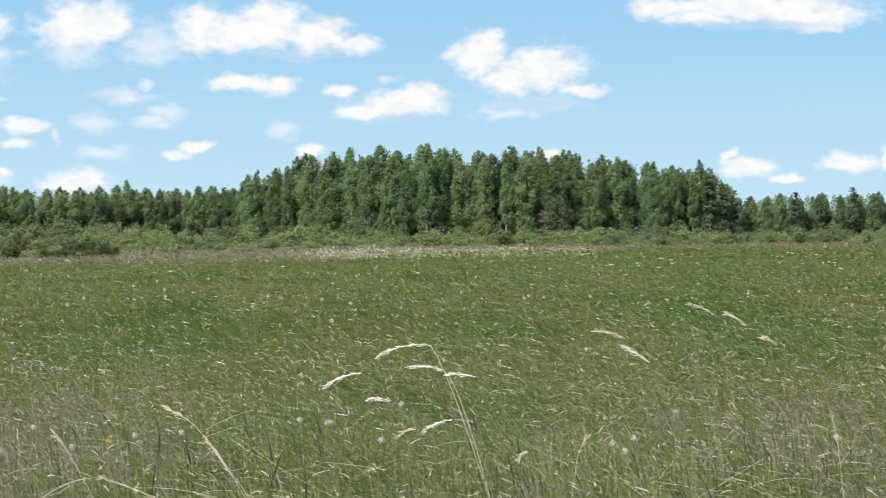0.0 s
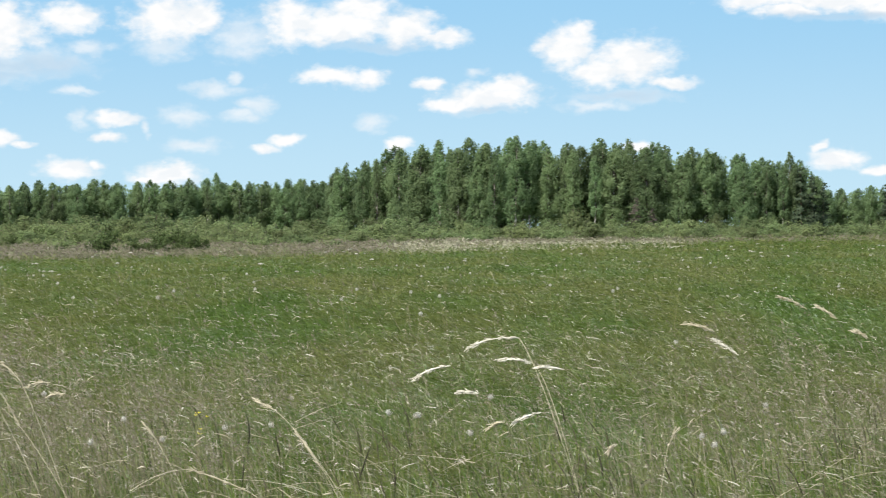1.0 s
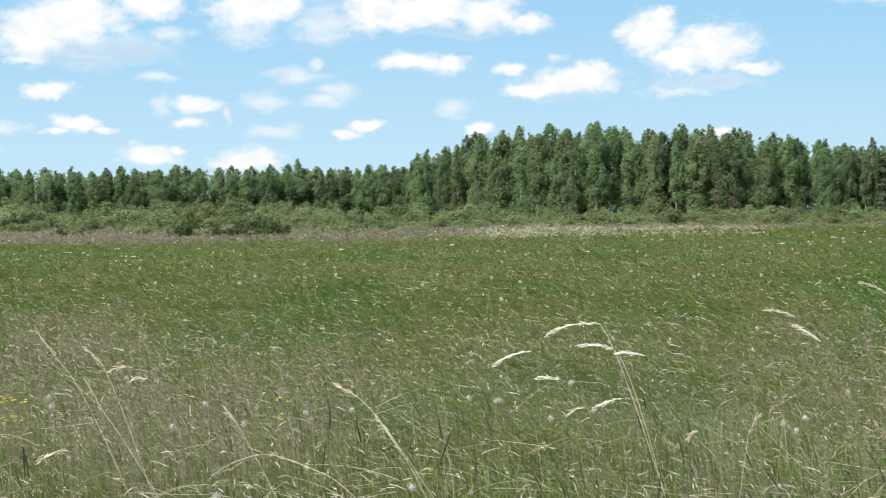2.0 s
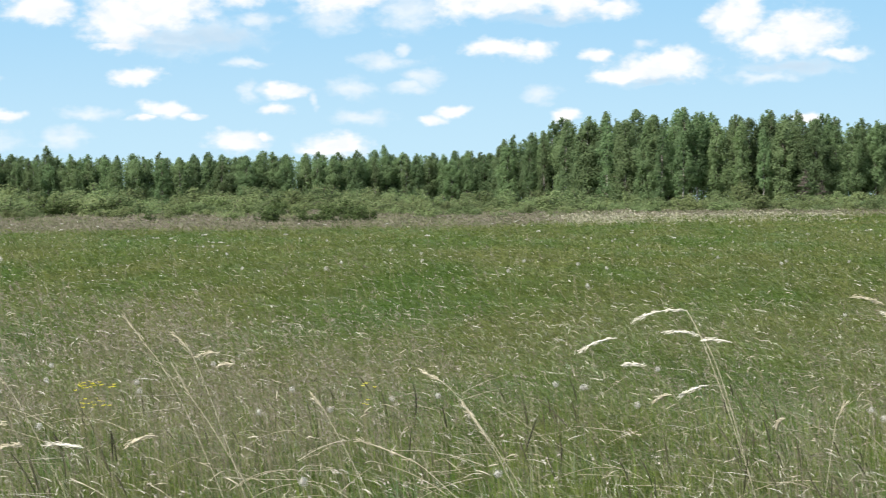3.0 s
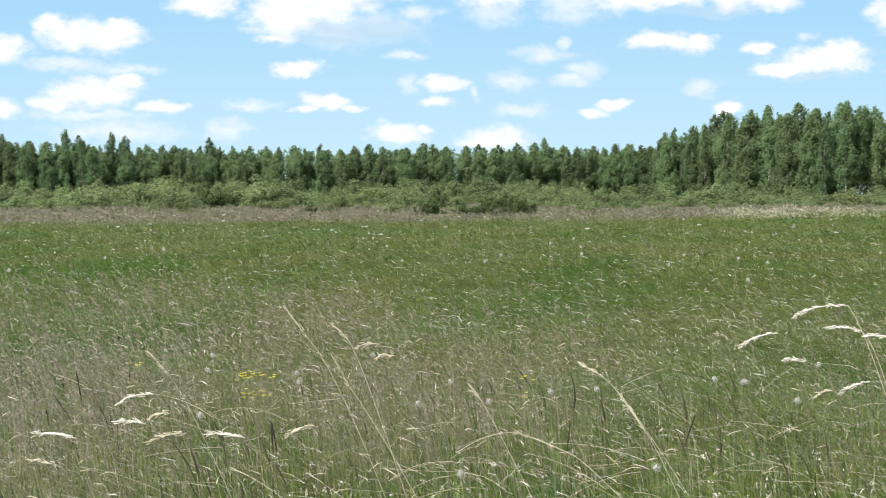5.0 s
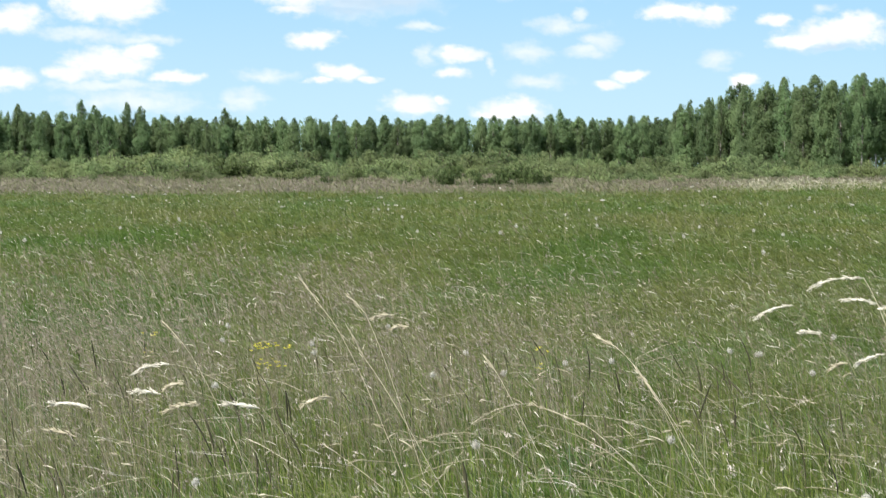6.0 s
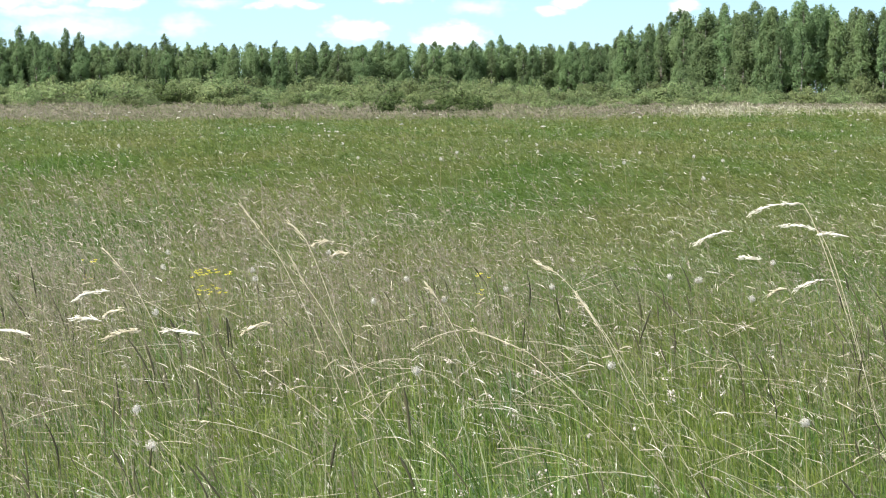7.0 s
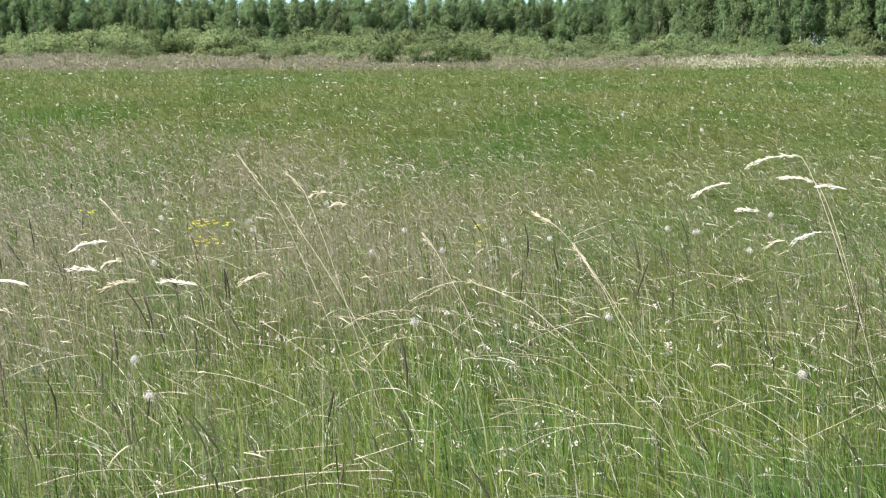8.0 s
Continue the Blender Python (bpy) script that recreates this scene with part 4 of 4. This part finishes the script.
# ---------------------------------------------------------------- tall stalks that stand out one by one
# root x, y; then x, z of the stem's upper part, of the head's root, and of its tip
WHITE_STALKS = [
    (0.35, 9.5, 0.03, 1.08, -0.05, 1.18, -0.26, 1.13), (0.32, 9.6, 0.07, 1.04, -0, 1.08, -0.13, 1.09),
    (0.25, 9.8, -0.24, 1.04, -0.32, 1.06, -0.46, 1.01), (0.55, 9.4, -0.14, 0.98, -0.2, 0.98, -0.28, 0.98),
    (0.8, 9.2, 0.09, 0.93, 0.03, 0.92, -0.07, 0.88), (0.74, 9.5, 0.2, 1.05, 0.12, 1.06, 0.02, 1.07), (-1.8, 8, -2.25, 0.94, -2.3, 0.94, -2.42, 0.91),
    (-1.78, 8.2, -2.35, 0.83, -2.39, 0.82, -2.49, 0.83), (-2.12, 7.6, -2.4, 0.82, -2.44, 0.83, -2.57, 0.84),
    (-1.49, 7.9, -1.93, 0.81, -1.97, 0.81, -2.09, 0.82), (1.26, 9.9, 0.85, 1.07, 0.81, 1.09, 0.71, 1.15)]
NODDING_STALKS = [
    (-1.88, 8.1, -2.23, 0.88, -2.28, 0.87, -2.34, 0.85), (-1.66, 7.8, -2.1, 0.83, -2.14, 0.83, -2.26, 0.8),
    (-1.36, 8, -1.71, 0.83, -1.75, 0.84, -1.85, 0.81), (-1.33, 9, -1.7, 1.05, -1.74, 1.05, -1.81, 1.04), (-1.29, 9, -1.63, 1, -1.68, 1.01, -1.74, 1),
    (-2.11, 7.4, -2.4, 0.77, -2.43, 0.76, -2.51, 0.78), (1.22, 10, 0.75, 1.17, 0.72, 1.18, 0.59, 1.21),
    (1.49, 10.2, 1.15, 1.23, 1.11, 1.26, 0.99, 1.31), (1.7, 10.2, 1.26, 1.19, 1.23, 1.22, 1.15, 1.27),
    (0.04, 9.8, -0.08, 0.83, -0.11, 0.84, -0.18, 0.81), (0.49, 9, 0.32, 0.8, 0.3, 0.82, 0.27, 0.79), (1.71, 10, 1.36, 1.12, 1.33, 1.15, 1.27, 1.18)]
LEANING_STALKS = [
    (-1.09, 8, -1.53, 0.83, -1.64, 0.97, -1.69, 1.07), (-1.36, 8.3, -1.74, 1, -1.85, 1.11, -1.93, 1.22),
    (-0.16, 8, -0.72, 0.95, -0.82, 1.02, -0.89, 1.05), (-0.04, 7.5, -0.78, 0.77, -0.85, 0.81, -1.03, 0.88),
    (-2.08, 9, -2.45, 0.83, -2.53, 0.93, -2.6, 1.01),
    (-0.85, 8.6, -1.24, 0.79, -1.3, 0.88, -1.34, 0.93), (-1.35, 8.4, -1.64, 0.94, -1.72, 1.09, -1.78, 1.15),
    (0.37, 9, 0.47, 0.77, 0.48, 0.81, 0.52, 0.88), (1.56, 9.4, 1.48, 0.78, 1.47, 0.84, 1.44, 0.94),
    (-0.17, 7, -0.55, 0.88, -0.59, 0.93, -0.66, 1.03)]
stalk_rng = np.random.default_rng(31)


def bezier(p, n):
    t = np.linspace(0, 1, n)[:, None]
    return (1 - t) ** 3 * p[0] + 3 * (1 - t) ** 2 * t * p[1] + 3 * (1 - t) * t * t * p[2] + t ** 3 * p[3]


def grass_stalk(x, y, x1, z1, x2, z2, x3, z3, stout=1.0, slim=False, pale=False):
    ob = thing("grass_stalk", "tall bleached grass stalk with a nodding pale head", "grass stalk", "tall grass stalks")
    ob.matrix_basis = pose(x, y, 0)
    at = lambda px, pz: np.array([px - x, stalk_rng.normal(0, .01), pz])
    stem = bezier([np.zeros(3), np.array([(x1 - x) * .5, 0, z1 * .5]), at(x1, z1), at(x2, z2)], 12)
    v, q = tube(stem, np.linspace(.0006, .0008 if slim else .0011 if pale else .0009, 12) * stout, 5)
    part("stem", mesh_from("stem", v, [q], STRAW if slim or pale else CULM), ob, "thin straw-coloured stem")
    tip = at(x3, z3)
    onward = (stem[-1] - stem[-2]) / np.linalg.norm(stem[-1] - stem[-2])
    mid = stem[-1] * .5 + tip * .5 + onward * np.linalg.norm(tip - stem[-1]) * .2
    u = np.linspace(0, 1, 9)[:, None]
    line = (1 - u) ** 2 * stem[-1] + 2 * u * (1 - u) * mid + u * u * tip
    pieces = [spindle(line, .0020 if slim else .0026 * stout, 6, .4, stalk_rng)]
    for k in range(16 if slim else 40):
        f = stalk_rng.uniform(0.03, .97)
        c = line[int(f * 8)] * (1 - f * 8 % 1) + line[min(8, int(f * 8) + 1)] * (f * 8 % 1) + stalk_rng.normal(0, .003, 3)
        d = line[min(8, int(f * 8) + 1)] - line[int(f * 8)]
        d = d / np.linalg.norm(d) + stalk_rng.normal(0, .22, 3)
        pieces.append(tube(np.array([c, c + d * .010, c + d * .02]), [.0013, .0018, .0002], 3))
    v, q = joined(pieces)
    part("seed_head", mesh_from("seed_head", v, [q], BLEACHED_AND_GLINT if stout > 1 and not slim else STRAW), ob, "pale nodding seed head")


for i, row in enumerate(WHITE_STALKS):
    grass_stalk(*row, stout=1.3, pale=i < 2)
for row in NODDING_STALKS:
    grass_stalk(*row)
for row in LEANING_STALKS:
    grass_stalk(*row, stout=1.2, slim=True)


# ---------------------------------------------------------------- dandelion clocks and yellow flowers
def dandelion_meshes(seed, height):
    rng = np.random.default_rng(seed)
    n = 110
    k = np.arange(n) + .5
    ph, th = np.arccos(1 - 2 * k / n), np.pi * (1 + 5 ** .5) * k
    d = np.column_stack([np.cos(th) * np.sin(ph), np.sin(th) * np.sin(ph), np.cos(ph)])
    top = np.array([-.06 * height, 0, height])
    c = top + d * .0150 * rng.uniform(.6, 1.2, (n, 1))
    lost = np.cos(ph) * .3 + d @ np.array([.8, -.2, .3]) < (2.0, .6, .4)[seed % 3]
    c, d = c[lost], d[lost]
    n = len(c)
    side = np.cross(d, rng.normal(0, 1, (n, 3)))
    side /= np.linalg.norm(side, axis=1, keepdims=True)
    other = np.cross(d, side)
    s = .0031
    v = [np.stack([c - side * s + d * .002, c - other * s + d * .002, c + side * s + d * .002, c + other * s + d * .002], 1).reshape(-1, 3)]
    q = [np.arange(n * 4).reshape(n, 4)]
    core_v, core_q = tube(np.array([top + np.array([0, 0, z]) for z in (-.012, -.007, 0, .007, .012)]), [.001, .003, .004, .003, .001], 7)
    v.append(core_v)
    q.append(core_q + n * 4)
    head = mesh_from("seed_head", np.concatenate(v), [np.concatenate(q)], FLUFF)
    sv, sq = tube(np.array([[0, 0, 0], [.01, 0, height * .5], [-.06 * height, 0, height - .01]]), [.0022, .002, .0017], 5)
    return mesh_from("stem", sv, [sq], DANDELION_STEM), head


CLOCKS_A = [(-1.10, 31.1), (1.27, 22.2), (-1.70, 13.6), (.79, 12.2), (.91, 12.4), (.98, 12.5), (-.79, 68.9), (3.49, 66.3), (-.69, 14.4), (-3.99, 36.2), (-2.34, 55.5), (-1.63, 46.9), (.60, 49.5),
            (-1.0, 100.8), (1.42, 15.1), (1.98, 12.5), (-1.92, 12.9), (-3.04, 11.2), (-3.96, 14.9), (-2.98, 13.3), (-1.42, 13.8), (-.33, 12.5), (-3.94, 35.2), (-4.23, 28.2), (-2.22, 12.7)]
CLOCKS_B = [(-.78, 13.9), (-.68, 14.5), (-2.18, 7.75), (-.02, 8.22), (-4.01, 15.4), (-3.35, 14.8), (-3.08, 15.6), (-35.5, 115.6), (-22.6, 70.0), (-19.0, 62.0), (-14.8, 51.3), (-9.1, 56.6), (-1.66, 48.6),
            (-2.87, 118.3), (-1.06, 106.7), (-.80, 9.89), (-.29, 15.1), (-2.34, 14.2), (-1.41, 9.0), (-1.97, 7.4)]
far_rng = np.random.default_rng(44)
fx, fy, fr = sown(far_rng, 45, 24.0, 60.0, 0.9, -10.5, 20.5)
far_clocks = list(zip(fx.tolist(), fy.tolist()))
clock_protos = []
for k, h in enumerate((.52, .58, .64)):
    stem, head = dandelion_meshes(60 + k, h)
    clock_protos.append((stem, head))
made = {}
for i, (x, y) in enumerate(CLOCKS_A + CLOCKS_B + far_clocks):
    far = math.hypot(x, y) > 24
    k = (i % 2) + (1 if far else 0)
    s = 1.0 if not far else 1.3
    m = Matrix.LocRotScale((x, y, 0), Euler((0, 0, i * 1.3)), None)
    if (k, far) not in made:
        ob = thing("dandelion", "dandelion with a round white seed clock in the grass", "dandelion", "dandelions of the meadow")
        part("stem", clock_protos[k][0], ob)
        part("seed_head", clock_protos[k][1], ob, "fluffy white seed clock")
        ob.matrix_basis = m @ Matrix.Diagonal((s, s, s, 1))
        made[k, far] = ob
    else:
        copy_thing(made[k, far], m)


def blossom_mesh(seed):
    rng = np.random.default_rng(seed)
    v, q = [], []
    for k in range(7):
        c = np.array([rng.normal(0, .03), rng.normal(0, .03), rng.uniform(.48, .62)])
        for j in range(5):
            a = j * 1.2566 + rng.uniform(0, .3)
            d, e = np.array([math.cos(a), math.sin(a), .5]), np.array([-math.sin(a), math.cos(a), 0])
            b = len(v)
            v += [c, c + d * .007 + e * .0065, c + d * .014, c + d * .007 - e * .0065]
            q.append((b, b + 1, b + 2, b + 3))
    st = [tube(np.array([[0, 0, 0], [.01, .005, .25], v[i * 20]]), [.0015, .0012, .0008], 4) for i in range(7)]
    return [mesh_from("stem", sv, [sq], DANDELION_STEM) for sv, sq in st], mesh_from("blossom", np.array(v), [np.array(q)], PETAL)


yellow = None
for i, (x, y) in enumerate(((-3.27, 13.44), (-3.38, 13.53), (-3.21, 13.39), (-3.33, 13.62), (-1.81, 13.53), (-4.22, 14.24), (-3.29, 13.26))):
    m = Matrix.LocRotScale((x, y, 0), Euler((0, 0, i * 2.1)), None)
    if yellow is None:
        yellow = thing("yellow_wildflower", "small yellow wildflower cluster deep in the grass", "flower", "yellow wildflowers")
        stems, blossom = blossom_mesh(77)
        for stem in stems:
            part("stem", stem, yellow)
        part("blossom", blossom, yellow, "bright yellow petals")
        yellow.matrix_basis = m
    else:
        copy_thing(yellow, m)


def umbel_meshes(seed):
    """A white flat-topped umbel on a stiff stem."""
    rng = np.random.default_rng(seed)
    a, d = rng.uniform(0, 2 * np.pi, 46), np.sqrt(rng.uniform(0, 1, 46)) * .05
    c = np.column_stack([np.cos(a) * d, np.sin(a) * d, .86 - d * d * 6 + rng.normal(0, .004, 46)])
    v, q = leaf_cards(rng, c, .012, .022, np.tile([-.3, -.8, .6], (46, 1)), 1.1, .4)
    rays = [tube(np.array([[0, 0, .80], c[k] * np.array([.6, .6, 1]) - np.array([0, 0, .02]), c[k]]), [.0012, .001, .0008], 3) for k in range(0, 46, 5)]
    stem_v, stem_q = joined([tube(np.array([[0, 0, 0], [.01, 0, .4], [0, 0, .80]]), [.004, .003, .002], 5)] + rays)
    return mesh_from("stem", stem_v, [stem_q], DANDELION_STEM), mesh_from("umbel", v, [q], FLUFF)


umbel = None
ux, uy, ur = sown(far_rng, 60, 45.0, 92.0, 0.4, -9.5, 20.0)
vx, vy, vr = sown(far_rng, 26, 88.0, 120.0, 0.4, -3.0, 6.0)
for i, (x, y) in enumerate(zip(np.concatenate([ux, vx]).tolist(), np.concatenate([uy, vy]).tolist())):
    tall = far_rng.uniform(.8, 1.05)
    m = Matrix.LocRotScale((x, y, 0), Euler((0, 0, i * 1.7)), (tall, tall, tall))
    if umbel is None:
        umbel = thing("umbel_flower", "white flat-topped umbel flower standing in the far grass", "flower", "white umbels of the far field")
        stem, head = umbel_meshes(88)
        part("stem", stem, umbel)
        part("umbel", head, umbel, "flat white flower umbel")
        umbel.matrix_basis = Matrix.LocRotScale((x, y, 0), Euler((0, 0, 0)), None)
    else:
        copy_thing(umbel, m)
